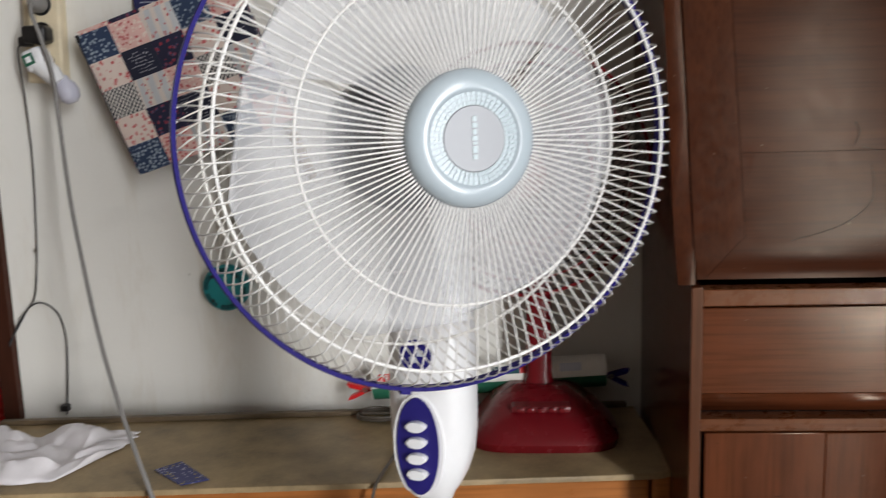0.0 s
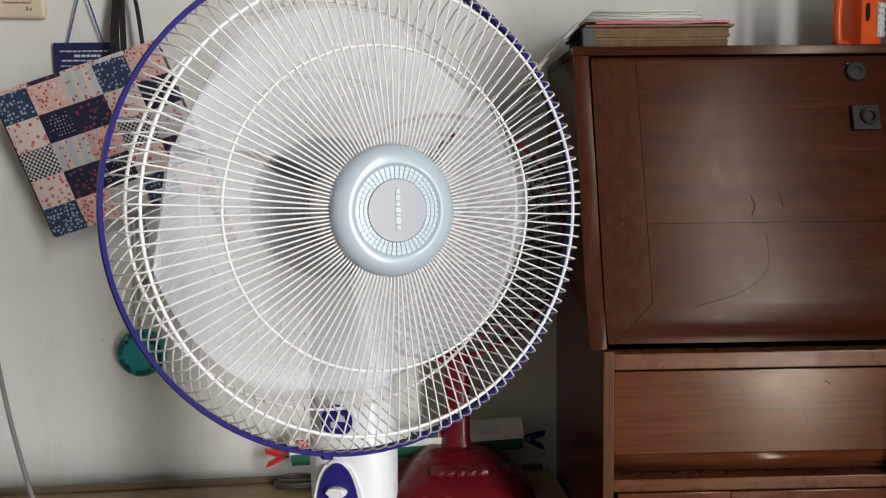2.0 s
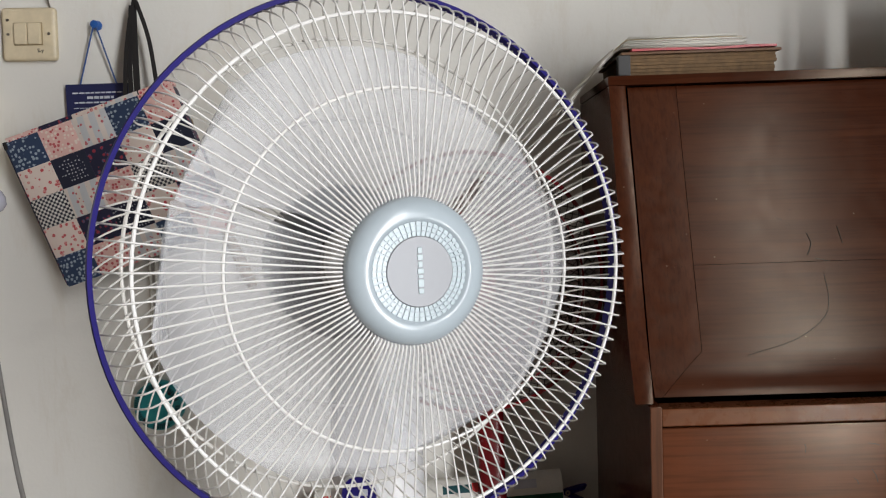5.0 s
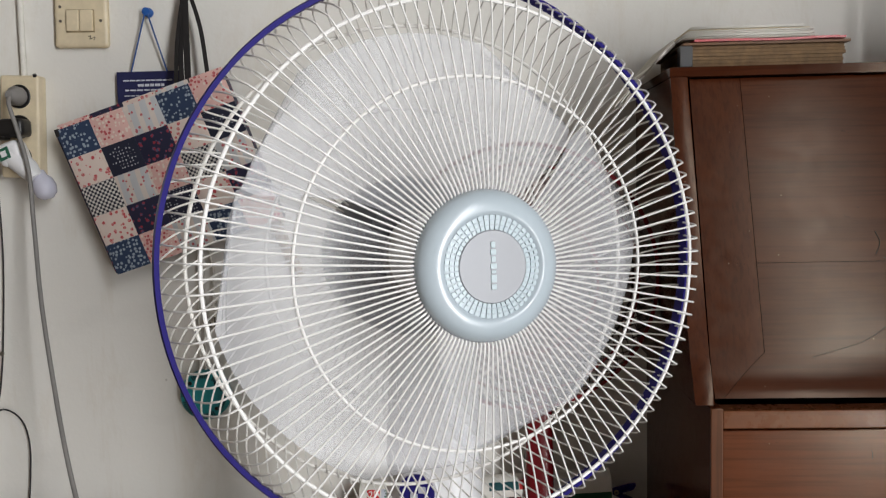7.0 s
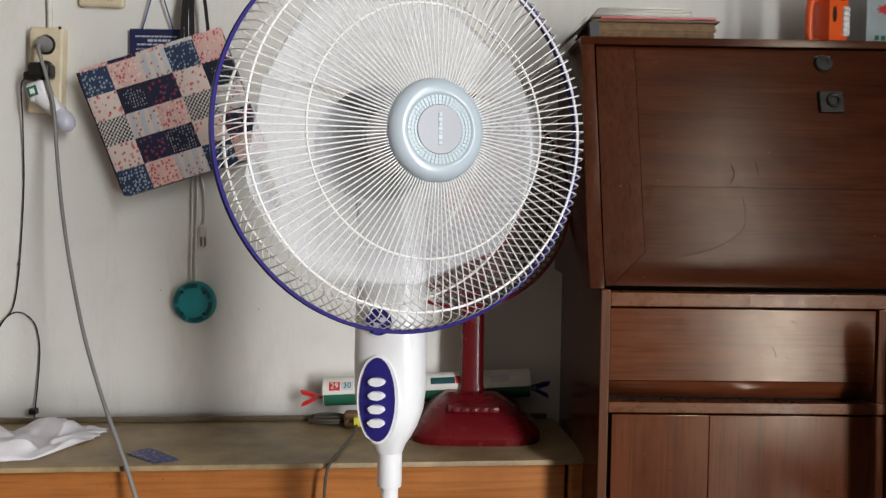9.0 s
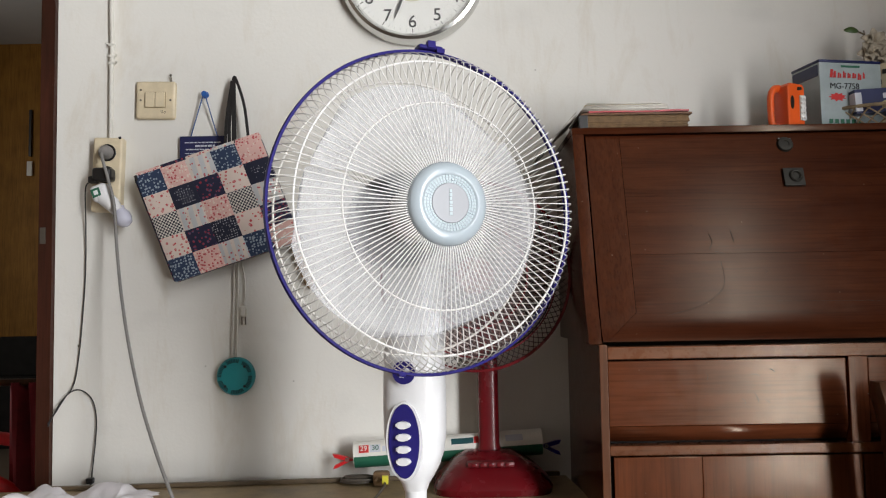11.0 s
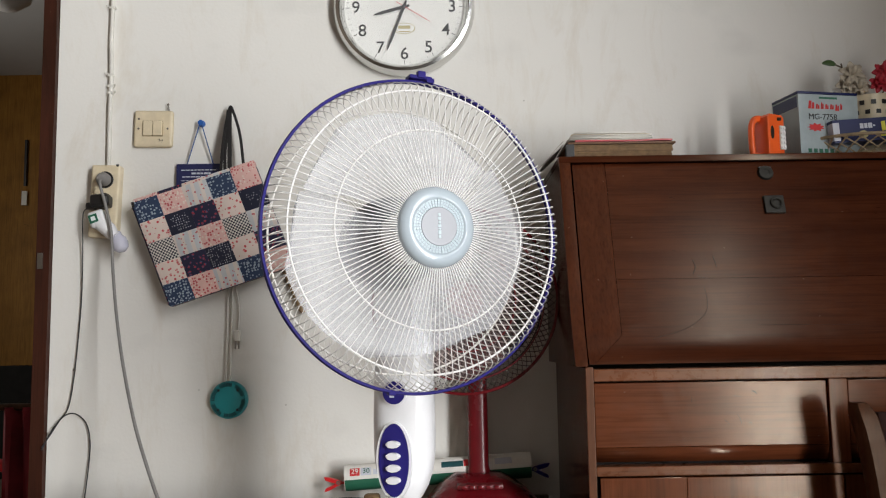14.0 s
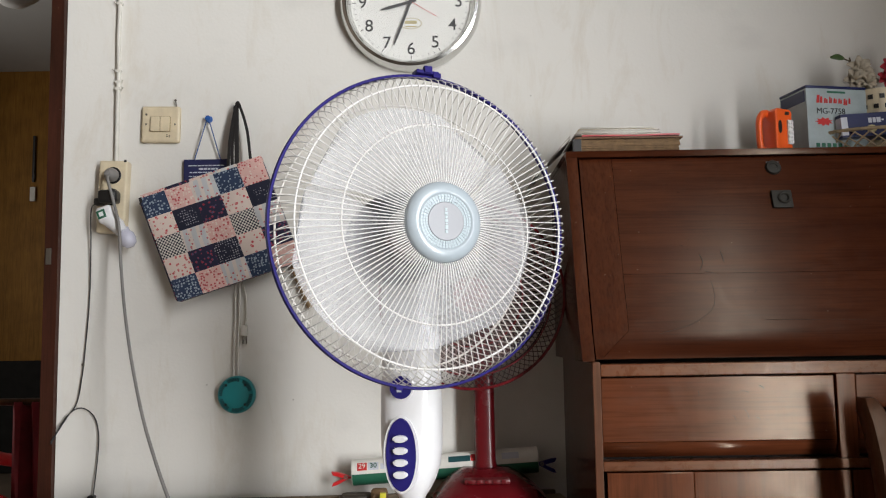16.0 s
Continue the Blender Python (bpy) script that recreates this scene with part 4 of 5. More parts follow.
box(bm, -0.013, 0.013, -0.0155, -0.0152, -0.048, -0.041)
box(bm, -0.012, 0.012, -0.0155, -0.0152, -0.0555, -0.053)
part("maker_bar", bm, GOLDINK, clock, "", ident)
gl = part("glass", lathe(B(), [(0.0, 0.0265), (0.1320, 0.0262), (0.1320, 0.0275), (0.0, 0.0280)], 72, rot), CLEAR, clock, "clear glass", ident)
gl.visible_shadow = False

# ---- things on the wall ----
# light switch
sw = thing("light_switch", pose(-0.511, 1.4995, 1.3215, 0, 1.0, 0), "yellowed double light switch on a square plate", "switch")
part("plate", box(B(), -0.043, 0.043, -0.011, 0, -0.041, 0.041, 0.0075, 4), CREAM, sw, "", ident)
part("frame", box(B(), -0.0225, 0.0225, -0.0128, -0.0105, -0.0175, 0.0175, 0.001), CREAMDARK, sw, "", ident)
for x in (-0.0108, 0.0108):
    part("rocker", box(B(), x - 0.0102, x + 0.0102, -0.0165, -0.0115, -0.0163, 0.0163, 0.002), CREAM, sw, "yellowed rocker", ident)
for x, z in ((-0.032, 0.0), (0.032, 0.0), (-0.032, 0.022)):
    part("screw", lathe(B(), [(0, 0.0105), (0.0024, 0.0105), (0.0022, 0.012), (0, 0.0123)], 12, pose(x, 0, z, 90)), STEEL, sw, "", ident)
part("scribble", tube(B(), smooth_path([(0.012, -0.0113, -0.024), (0.016, -0.0113, -0.023), (0.014, -0.0113, -0.028), (0.019, -0.0113, -0.026), (0.022, -0.0113, -0.025), (0.020, -0.0113, -0.030)], 4), 0.0005, 5), INK, sw, "scribbled pen mark", ident)


def nail(x, z, ln=0.012, r=0.0013, up=0.0, mat=None):
    bm = tube(B(), [(x, 1.499, z), (x + 0.001, 1.499 - ln, z + up)], r, 8)
    lathe(bm, [(0, 0), (r * 2.2, 0), (r * 2.2, r), (0, r)], 10, Matrix.Translation((x + 0.001, 1.499 - ln, z + up)) @ pose(0, 0, 0, 90))
    return solid("nail", bm, mat or STEEL, "small dark nail in the plaster wall", "nail", group="nails in the wall")


nail(-0.4795, 1.363, 0.010, 0.0012, 0.012)
nail(-0.341, 1.358, 0.020, 0.0018, 0.003)
nail(-0.671, 0.798, 0.006, 0.0016)
nail(-0.5535, 1.145, 0.008, 0.0012)

# cable conduit down the wall with its clips
con = thing("cable_conduit", pose(-0.607, 1.499, 1.24), "thin painted cable conduit with wall clips", "conduit")
cw = at_world(con)
bm = tube(B(), smooth_path([(-0.6085, 1.494, 1.24), (-0.6085, 1.4935, 1.36), (-0.6075, 1.4935, 1.45), (-0.6095, 1.494, 1.53), (-0.608, 1.4935, 1.62), (-0.607, 1.494, 2.2), (-0.607, 1.494, 3.399)], 6), 0.0050, 10)
part("pipe", bm, CONDUIT, con, "", cw)
for z, s in ((1.445, 1), (1.405, -1), (1.42, -1), (1.60, 1), (1.76, 1)):
    bm = B()
    box(bm, -0.6145, -0.6015, 1.4885, 1.499, z - 0.003, z + 0.003, 0.001)
    tube(bm, [(-0.608 - s * 0.008, 1.497, z + 0.001), (-0.608 - s * 0.012, 1.488, z + 0.004)], 0.0014, 6)
    part("wall_clip", bm, CONDUIT, con, "", cw)

# power strip with plugs
strip = thing("power_socket", pose(-0.609, 1.4995, 1.17, 0, 2.0, 0), "yellowed three-way wall socket strip", "socket")
part("housing", box(B(), -0.031, 0.031, -0.026, 0, -0.090, 0.069, 0.005, 3), CREAM, strip, "", ident)
for z in (0.036, -0.011, -0.058):
    part("socket_well", lathe(B(), [(0.0, 0.0262), (0.0150, 0.0262), (0.0175, 0.0272), (0.0185, 0.0266), (0.0185, 0.024), (0, 0.024)], 32, pose(0.0, 0, z, 90)), BLACKP, strip, "round socket well", ident)
part("corner_screw", lathe(B(), [(0, 0), (0.003, 0), (0.003, 0.004), (0, 0.0045)], 12, pose(0.025, -0.024, 0.067, 30)), BLACKP, strip, "", ident)

cord = thing("grey_power_cord", pose(-0.61, 1.47, 1.2), "grey round-plug power cord hanging from the socket to the floor", "cord")
cw = at_world(cord)
bm = lathe(B(), [(0.0, 0.0), (0.0145, 0.0), (0.0150, 0.010), (0.011, 0.018), (0.006, 0.028), (0.0, 0.029)], 28, pose(-0.6085, 1.473, 1.206, 90, 0, 0))
part("plug", bm, GREYCABLE, cord, "grey round plug", cw)
keys = [(-0.6085, 1.449, 1.204), (-0.604, 1.436, 1.190), (-0.592, 1.434, 1.15), (-0.575, 1.428, 1.09), (-0.5615, 1.41, 1.0), (-0.536, 1.37, 0.9), (-0.505, 1.33, 0.8), (-0.461, 1.272, 0.7), (-0.414, 1.215, 0.62), (-0.376, 1.175, 0.56), (-0.34, 1.14, 0.50), (-0.29, 1.09, 0.39), (-0.25, 1.04, 0.25), (-0.22, 1.0, 0.10), (-0.19, 0.97, 0.012), (-0.15, 0.955, 0.0045)]
part("cable", tube(B(), smooth_path(keys, 8), 0.0033, 10), GREYCABLE, cord, "grey cable", cw)

bplug = thing("black_plug", pose(-0.62, 1.47, 1.168), "black plug with a thin black cable looping down the wall", "plug")
cw = at_world(bplug)
bm = B()
box(bm, -0.628, -0.588, 1.440, 1.473, 1.142, 1.170, 0.008, 3)
box(bm, -0.640, -0.620, 1.450, 1.468, 1.138, 1.154, 0.005, 2)
part("plug_body", bm, BLACKP, bplug, "", cw)
part("cable", tube(B(), smooth_path([(-0.638, 1.46, 1.144), (-0.652, 1.470, 1.128), (-0.658, 1.488, 1.06), (-0.660, 1.494, 0.95), (-0.667, 1.494, 0.83), (-0.674, 1.494, 0.76), (-0.683, 1.494, 0.715), (-0.700, 1.493, 0.69), (-0.718, 1.49, 0.66), (-0.7285, 1.478, 0.637)], 8), 0.0013, 7), BLACKCABLE, bplug, "thin black cable", cw)
part("cable", tube(B(), smooth_path([(-0.7285, 1.478, 0.632), (-0.712, 1.488, 0.672), (-0.694, 1.493, 0.697), (-0.674, 1.493, 0.706), (-0.655, 1.493, 0.699), (-0.640, 1.493, 0.680), (-0.633, 1.493, 0.645), (-0.634, 1.492, 0.60), (-0.638, 1.490, 0.55), (-0.640, 1.483, 0.506)], 8), 0.0013, 7), BLACKCABLE, bplug, "thin black cable", cw)
part("cable_end", box(B(), -0.647, -0.633, 1.474, 1.488, TZ + 0.0006, TZ + 0.012, 0.002), BLACKP, bplug, "", cw)

adapter = thing("night_light", pose(-0.615, 1.47, 1.11), "white plug-in adapter with a green label and a milky round bulb", "night light")
cw = at_world(adapter)
bm = B()
box(bm, -0.628, -0.592, 1.436, 1.4725, 1.098, 1.134, 0.010, 3)
tube(bm, [(-0.612, 1.452, 1.115), (-0.596, 1.450, 1.085), (-0.590, 1.449, 1.068)], [0.018, 0.016, 0.012], 18)
turn = Matrix.Translation((-0.612, 1.452, 1.115)) @ pose(0, 0, 0, 0, -20, 0) @ Matrix.Translation((0.612, -1.452, -1.115))
part("adapter_body", bm, WHITEP, adapter, "", cw @ turn)
lab = part("label_patch", box(B(), -0.624, -0.606, 1.4342, 1.4358, 1.108, 1.126), GREENINK, adapter, "green square label", cw @ turn)
part("label_field", box(B(), -0.6195, -0.6105, 1.4335, 1.4340, 1.1125, 1.1215), WHITEP, lab, "", Matrix())
part("bulb", lathe(B(), [(0.0, -0.019), (0.008, -0.018), (0.0155, -0.011), (0.0178, 0.0), (0.0155, 0.011), (0.010, 0.018), (0.008, 0.026), (0, 0.026)], 32, pose(-0.566, 1.456, 1.064, 0, -18, 0)), MILK, adapter, "milky round bulb", cw)

# navy plaque on its cord
pq = thing("hanging_plaque", pose(-0.405, 1.4975, 1.332), "small navy plaque with pale lettering hung on a blue cord", "plaque")
bm = lathe(B(), [(0, 0), (0.0070, 0), (0.0075, 0.004), (0.005, 0.008), (0.004, 0.013), (0.0060, 0.016), (0, 0.017)], 24, pose(0, 0, 0, 90))
part("hook", bm, BLUEHOOK, pq, "blue round wall hook", ident)
part("cord", tube(B(), [(-0.030, -0.008, -0.091), (-0.003, -0.014, -0.006), (0.0, -0.015, 0.002), (0.003, -0.014, -0.006), (0.027, -0.008, -0.091)], 0.0013, 6), BLUECORD, pq, "blue cord", ident)
part("board", box(B(), -0.0535, 0.0465, -0.009, -0.003, -0.185, -0.0905, 0.001), PLAQUE, pq, "", ident)
bm = B()
for z, x0, x1, h in ((-0.1045, -0.043, 0.036, 0.0022), (-0.112, -0.020, 0.022, 0.0040), (-0.1195, -0.040, 0.034, 0.0024), (-0.128, -0.042, 0.036, 0.0014), (-0.134, -0.030, 0.026, 0.0014)):
    x = x0
    while x < x1:
        ln = 0.004 + 0.006 * random.random()
        box(bm, x, min(x + ln, x1), -0.0094, -0.0089, z - h / 2, z + h / 2)
        x += ln + 0.0016
part("lettering_bars", bm, PALEINK, pq, "pale lettering", ident)

# patchwork bag
BAG = pose(-0.452, 1.464, 0.928, 0, -17.7, 0)   # lower left corner of its front, tilted
bag = thing("patchwork_bag", BAG, "quilted patchwork cotton bag hanging askew from a nail", "bag")
PW, PH, NC, NR = 0.0545, 0.0474, 5, 5
BW, BH, BD = PW * NC, PH * NR, 0.020
SAG = 0.062   # the cloth hangs out of square: each row shifts sideways
bm = B()
box(bm, 0.001, BW - 0.001, -BD + 0.003, 0.012, 0.001, BH - 0.001, 0.006, 3)
bm.verts.ensure_lookup_table()
for v in bm.verts:
    if v.co.x < 0.02:
        v.co.x -= 0.006
    v.co.x -= SAG * v.co.z
part("lining", bm, F_NIGHT, bag, "dark printed sides", ident)
GRID = [[F_NAVY, F_PINK, F_STRIPE, F_NAVY, F_PINK],
        [F_CREAM, F_BLACK, F_NIGHT, F_CREAM, F_BLACK],
        [F_CHECK, F_STRIPE, F_PINK, F_CHECK, F_STRIPE],
        [F_CREAM, F_NIGHT, F_BLACK, F_CREAM, F_NIGHT],
        [F_NAVY, F_PINK, F_STRIPE, F_NAVY, F_PINK]]


def patch_mesh(material):
    """A slightly puffed square of cloth."""
    bm = B()
    n = 6
    g = []
    for i in range(n + 1):
        row = []
        for j in range(n + 1):
            u, v = i / n, j / n
            puff = 0.0026 * (max(0.0, math.sin(math.pi * u)) * max(0.0, math.sin(math.pi * v))) ** 0.45
            row.append(bm.verts.new((u * PW - SAG * v * PH, -puff, v * PH)))
        g.append(row)
    for i in range(n):
        for j in range(n):
            bm.faces.new((g[i][j], g[i + 1][j], g[i + 1][j + 1], g[i][j + 1]))
    ring = [g[i][0] for i in range(n + 1)] + [g[n][j] for j in range(1, n + 1)] + [g[i][n] for i in range(n - 1, -1, -1)] + [g[0][j] for j in range(n - 1, 0, -1)]
    low = [bm.verts.new((v.co.x, 0.003, v.co.z)) for v in ring]
    for i in range(len(ring)):
        j = (i + 1) % len(ring)
        bm.faces.new((ring[j], ring[i], low[i], low[j]))
    bm.faces.new(low)
    return finish(bm, "patch", material)


meshes = {}
for r, row in enumerate(GRID):
    for c, material in enumerate(row):
        if material.name not in meshes:
            meshes[material.name] = patch_mesh(material)
        ob = new("patch", meshes[material.name])
        ob.parent = bag
        ob.matrix_basis = Matrix.Translation((c * PW - SAG * (NR - 1 - r) * PH, -BD + 0.0005 * ((r + c) % 2), (NR - 1 - r) * PH))
for c in range(NC):
    part("top_edge", box(B(), c * PW + 0.0008, (c + 1) * PW - 0.0008, -BD + 0.006, 0.011, BH - 0.001, BH + 0.0085, 0.002), (F_PINK, F_NIGHT, F_CREAM, F_STRIPE, F_PINK)[c], bag, "", Matrix.Translation((-SAG * BH, 0, 0)))
inv = BAG.inverted()


def strap(keys, wide):
    bm = B()
    pts = smooth_path(keys, 8)
    vs = []
    for i, p in enumerate(pts):
        d = (pts[min(i + 1, len(pts) - 1)] - pts[max(i - 1, 0)]).normalized()
        side = d.cross(Vector((0, -1, 0.25))).normalized() * wide / 2
        n = d.cross(side).normalized() * 0.0012
        vs.append([bm.verts.new(q) for q in (p - side - n, p + side - n, p + side + n, p - side + n)])
    for a, b in zip(vs, vs[1:]):
        for k in range(4):
            bm.faces.new((a[k], a[(k + 1) % 4], b[(k + 1) % 4], b[k]))
    bm.faces.new(vs[0])
    bm.faces.new(list(reversed(vs[-1])))
    return bm


part("strap", strap([(-0.352, 1.452, 1.205), (-0.350, 1.458, 1.27), (-0.345, 1.469, 1.33), (-0.340, 1.479, 1.362), (-0.337, 1.470, 1.34), (-0.334, 1.460, 1.28), (-0.331, 1.452, 1.215)], 0.006), STRAP, bag, "black strap", inv)
part("strap", strap([(-0.334, 1.452, 1.195), (-0.336, 1.456, 1.25), (-0.338, 1.466, 1.32), (-0.339, 1.476, 1.364), (-0.328, 1.468, 1.345), (-0.314, 1.462, 1.30), (-0.306, 1.458, 1.245), (-0.303, 1.456, 1.215)], 0.006), STRAP, bag, "black strap", inv)
part("strap_fold", strap([(-0.343, 1.457, 1.20), (-0.345, 1.460, 1.26), (-0.342, 1.472, 1.356)], 0.007), STRAP, bag, "folded black strap", inv)
part("seam_tab", box(B(), -0.002, 0.004, -BD - 0.001, 0.010, BH - 0.010, BH + 0.002, 0.001), STRAP, bag, "", Matrix.Translation((-SAG * BH, 0, 0)))

# wooden stick that hangs behind the bag
sk = thing("wooden_stick", pose(-0.20, 1.488, 0.98), "bamboo stick hanging behind the patchwork bag", "stick")
bm = tube(B(), [(-0.268, 1.489, 1.18), (-0.240, 1.489, 1.06), (-0.184, 1.488, 0.925), (-0.178, 1.488, 0.912)], [0.006, 0.0085, 0.0095, 0.006], 12)
part("shaft", bm, STICK, sk, "", at_world(sk))

# teal mosquito heater hanging by its cable
dk = thing("mosquito_repeller", pose(-0.337, 1.497, 0.730), "round teal plug-in mosquito repeller hanging by its white cable", "repeller")
dk.scale = (0.93, 0.93, 0.93)
part("case", lathe(B(), [(0, 0.0), (0.040, 0.0), (0.0425, 0.004), (0.0425, 0.018), (0.039, 0.0225), (0.030, 0.0235), (0.0285, 0.0245), (0.0, 0.025)], 64, pose(0, 0, 0, 90)), TEAL, dk, "", ident)
slot = finish(box(B(), 0.0305, 0.0390, -0.0256, -0.0238, -0.0011, 0.0011), "vent_slot", TEALDARK)
for i in range(60):
    if i % 10 in (8, 9):
        continue
    ob = new("vent_slot", slot)
    ob.parent, ob.matrix_basis = dk, Matrix.Rotation(2 * math.pi * i / 60, 4, "Y")
for a in (45, 135, 225, 315):
    part("screw_well", lathe(B(), [(0, 0.0245), (0.0032, 0.0245), (0.0032, 0.0256), (0, 0.0256)], 14, pose(0.031 * math.cos(radians(a)), 0, 0.031 * math.sin(radians(a)), 90)), BLACKP, dk, "dark screw well", ident)
for dx in (-0.0085, 0.001):
    part("cable", tube(B(), smooth_path([(dx, -0.010, 0.041), (dx - 0.001, -0.006, 0.10), (dx + 0.001, -0.005, 0.17), (dx + 0.002, -0.006, 0.27)], 6), 0.0022, 8), WHITECABLE, dk, "white cable", ident)
part("cable", tube(B(), smooth_path([(0.008, -0.006, 0.27), (0.018, -0.006, 0.22), (0.019, -0.007, 0.18), (0.0165, -0.008, 0.155)], 6), 0.0018, 8), WHITECABLE, dk, "white cable", ident)
pg = part("plug", box(B(), 0.0095, 0.0235, -0.018, -0.002, 0.133, 0.158, 0.004, 2), WHITECABLE, dk, "small white plug", ident)
for dx in (0.0125, 0.0205):
    part("pin", tube(B(), [(dx, -0.010, 0.134), (dx, -0.010, 0.115)], 0.0016, 8), STEEL, pg, "steel pin", Matrix())

# ---- things on the low cabinet ----
# crumpled white cloth
bm = B()
n, k = 46, 22
rnd = random.Random(4)
grid = []
for i in range(n + 1):
    row = []
    for j in range(k + 1):
        u, v = i / n, j / k
        x = -0.715 + 0.255 * u + 0.012 * noise.noise((u * 5, v * 5, 1))
        y = 1.180 + 0.185 * v + 0.025 * (u - 0.5) + 0.016 * noise.noise((u * 4, v * 4, 5))
        ed = min(u, 1 - u, v, 1 - v)
        z = TZ + 0.002 + min(1, ed * 6) * (0.034 * abs(noise.noise((u * 2.6, v * 3.4, 9))) + 0.012 * abs(noise.noise((u * 8, v * 7, 2))) + 0.012 * max(0, math.sin(u * 6 + v * 4)))
        if u > 0.8:
            y = y + (1.375 - y) * (u - 0.8) * 3.2
        row.append(bm.verts.new((x, y, z)))
    grid.append(row)
for i in range(n):
    for j in range(k):
        bm.faces.new((grid[i][j], grid[i + 1][j], grid[i + 1][j + 1], grid[i][j + 1]))
cl = solid("white_cloth", bm, CLOTH, "crumpled white cloth lying on the low cabinet", "cloth")
so = cl.modifiers.new("thickness", "SOLIDIFY")
so.thickness = 0.0012

# dark blue printed card
bm = B()
a, b = [], []
for x, y in ((-0.376, 1.227), (-0.347, 1.257), (-0.284, 1.196), (-0.318, 1.178)):
    a.append(bm.verts.new((x, y, TZ + 0.0006)))
    b.append(bm.verts.new((x, y, TZ + 0.0026)))
bm.faces.new(b)
bm.faces.new(a[::-1])
for i in range(4):
    bm.faces.new((a[i], a[(i + 1) % 4], b[(i + 1) % 4], b[i]))
solid("printed_card", bm, CARD, "small dark blue printed card lying on the low cabinet", "card")

# rolled calendar with clothes pegs
roll = thing("rolled_calendar", pose(0.105, 1.455, TZ), "rolled-up paper calendar with a green lower edge lying against the wall", "calendar")
w = at_world(roll)
RZ, RRAD = TZ + 0.047, 0.0262
tilt = pose(-0.087, 1.456, RZ + 0.008, 0, 90 - 3.2, 0)
L = 0.385
bm = lathe(B(), [(RRAD - 0.004, 0.0), (RRAD, 0.0), (RRAD, L), (RRAD - 0.004, L), (RRAD - 0.004, 0.0)], 40, tilt)
part("paper_roll", bm, PAPER, roll, "white paper roll", w)


def roll_patch(x0, x1, a0, a1, mat, name, label=""):
    """A printed field on the roll: along it from x0 to x1, round it between two angles (0 level toward the room, 90 up)."""
    bm = B()
    rows = []
    for i in range(9):
        a = radians(a0 + (a1 - a0) * i / 8)
        rows.append([[bm.verts.new(tilt @ Vector((math.sin(a) * -r, -math.cos(a) * r, x))) for x in (x0, x1)] for r in (RRAD + 0.0004, RRAD - 0.001)])
    for p, q in zip(rows, rows[1:]):
        bm.faces.new((p[0][0], p[0][1], q[0][1], q[0][0]))
        bm.faces.new((p[1][1], p[1][0], q[1][0], q[1][1]))
    return part(name, bm, mat, roll, label, w)


roll_patch(0.001, L - 0.001, -95, -2, GREENINK, "green_band", "green printed band")
roll_patch(0.20, 0.245, 22, 50, TEALDARK, "print_field")
roll_patch(0.246, 0.27, 22, 55, REDINK, "print_field", "red date field")
roll_patch(0.06, 0.15, 15, 40, PALEINK, "print_field")
roll_patch(0.31, 0.345, 20, 50, PALEINK, "print_field")
roll_patch(0.012, 0.032, 14, 50, REDINK, "date_field", "red date field")
roll_patch(0.0345, 0.056, 14, 50, PALEINK, "date_field", "pale date field")
for txt, x, mt in (("29", 0.022, PAPER), ("30", 0.0455, GREENINK)):
    a = radians(32)
    q = tilt @ Matrix.Translation((math.sin(a) * -(RRAD + 0.0012), -math.cos(a) * (RRAD + 0.0012), x)) @ pose(0, 0, 0, 0, -90, 0) @ pose(0, 0, 0, -32)
    printed("date", txt, 0.015, mt, roll, w @ q, "printed date")


def peg(name, x, z, s, mat, label):
    p = thing(name, pose(x, 1.452, z), label, "peg")
    bm = B()
    slab(bm, [(0, -0.002), (s * 0.012, -0.004), (s * 0.040, 0.004), (s * 0.044, 0.011), (s * 0.034, 0.010), (s * 0.012, 0.004)], -0.006, 0.006, 0.001)
    part("jaw", bm, mat, p, "", ident)
    bm = B()
    slab(bm, [(0, 0.001), (s * 0.012, 0.001), (s * 0.040, -0.012), (s * 0.043, -0.019), (s * 0.033, -0.016), (s * 0.010, -0.004)], -0.006, 0.006, 0.001)
    part("jaw", bm, mat, p, "", ident)
    part("spring", lathe(B(), [(0.0015, -0.007), (0.0042, -0.007), (0.0042, 0.007), (0.0015, 0.007), (0.0015, -0.007)], 14, pose(s * 0.014, 0, 0, 90)), STEEL, p, "", ident)
    return p


peg("clothes_peg", -0.087, TZ + 0.047, -1, REDCHAIR, "red plastic clothes peg clipped to the rolled calendar")
peg("clothes_peg", 0.292, TZ + 0.068, 1, VIOLET, "blue plastic clothes peg clipped to the rolled calendar")

# coiled cable with a brass-coloured plug
coil = thing("coiled_cable", pose(-0.06, 1.42, TZ), "coiled grey cable with a tarnished plug and yellow tag", "cable")
w = at_world(coil)
pts = []
for i in range(70):
    a = i / 70 * 2 * math.pi * 2.6
    pts.append((-0.075 + (0.034 + 0.004 * math.sin(a * 0.7)) * math.cos(a), 1.432 + 0.022 * math.sin(a), TZ + 0.004 + 0.0016 * i / 10))
pts += [tuple(p) for p in smooth_path([(-0.035, 1.42, TZ + 0.016), (-0.018, 1.36, TZ + 0.014), (-0.030, 1.28, TZ + 0.005), (-0.042, 1.200, TZ + 0.004), (-0.048, 1.178, TZ - 0.008), (-0.052, 1.172, TZ - 0.05), (-0.056, 1.168, 0.30), (-0.05, 1.158, 0.1), (-0.04, 1.14, 0.01)], 8)]
part("cable", tube(B(), pts, 0.0026, 8), BROWNCABLE, coil, "", w)
bm = B()
box(bm, -0.045, -0.012, 1.395, 1.425, TZ + 0.002, TZ + 0.030, 0.008, 3)
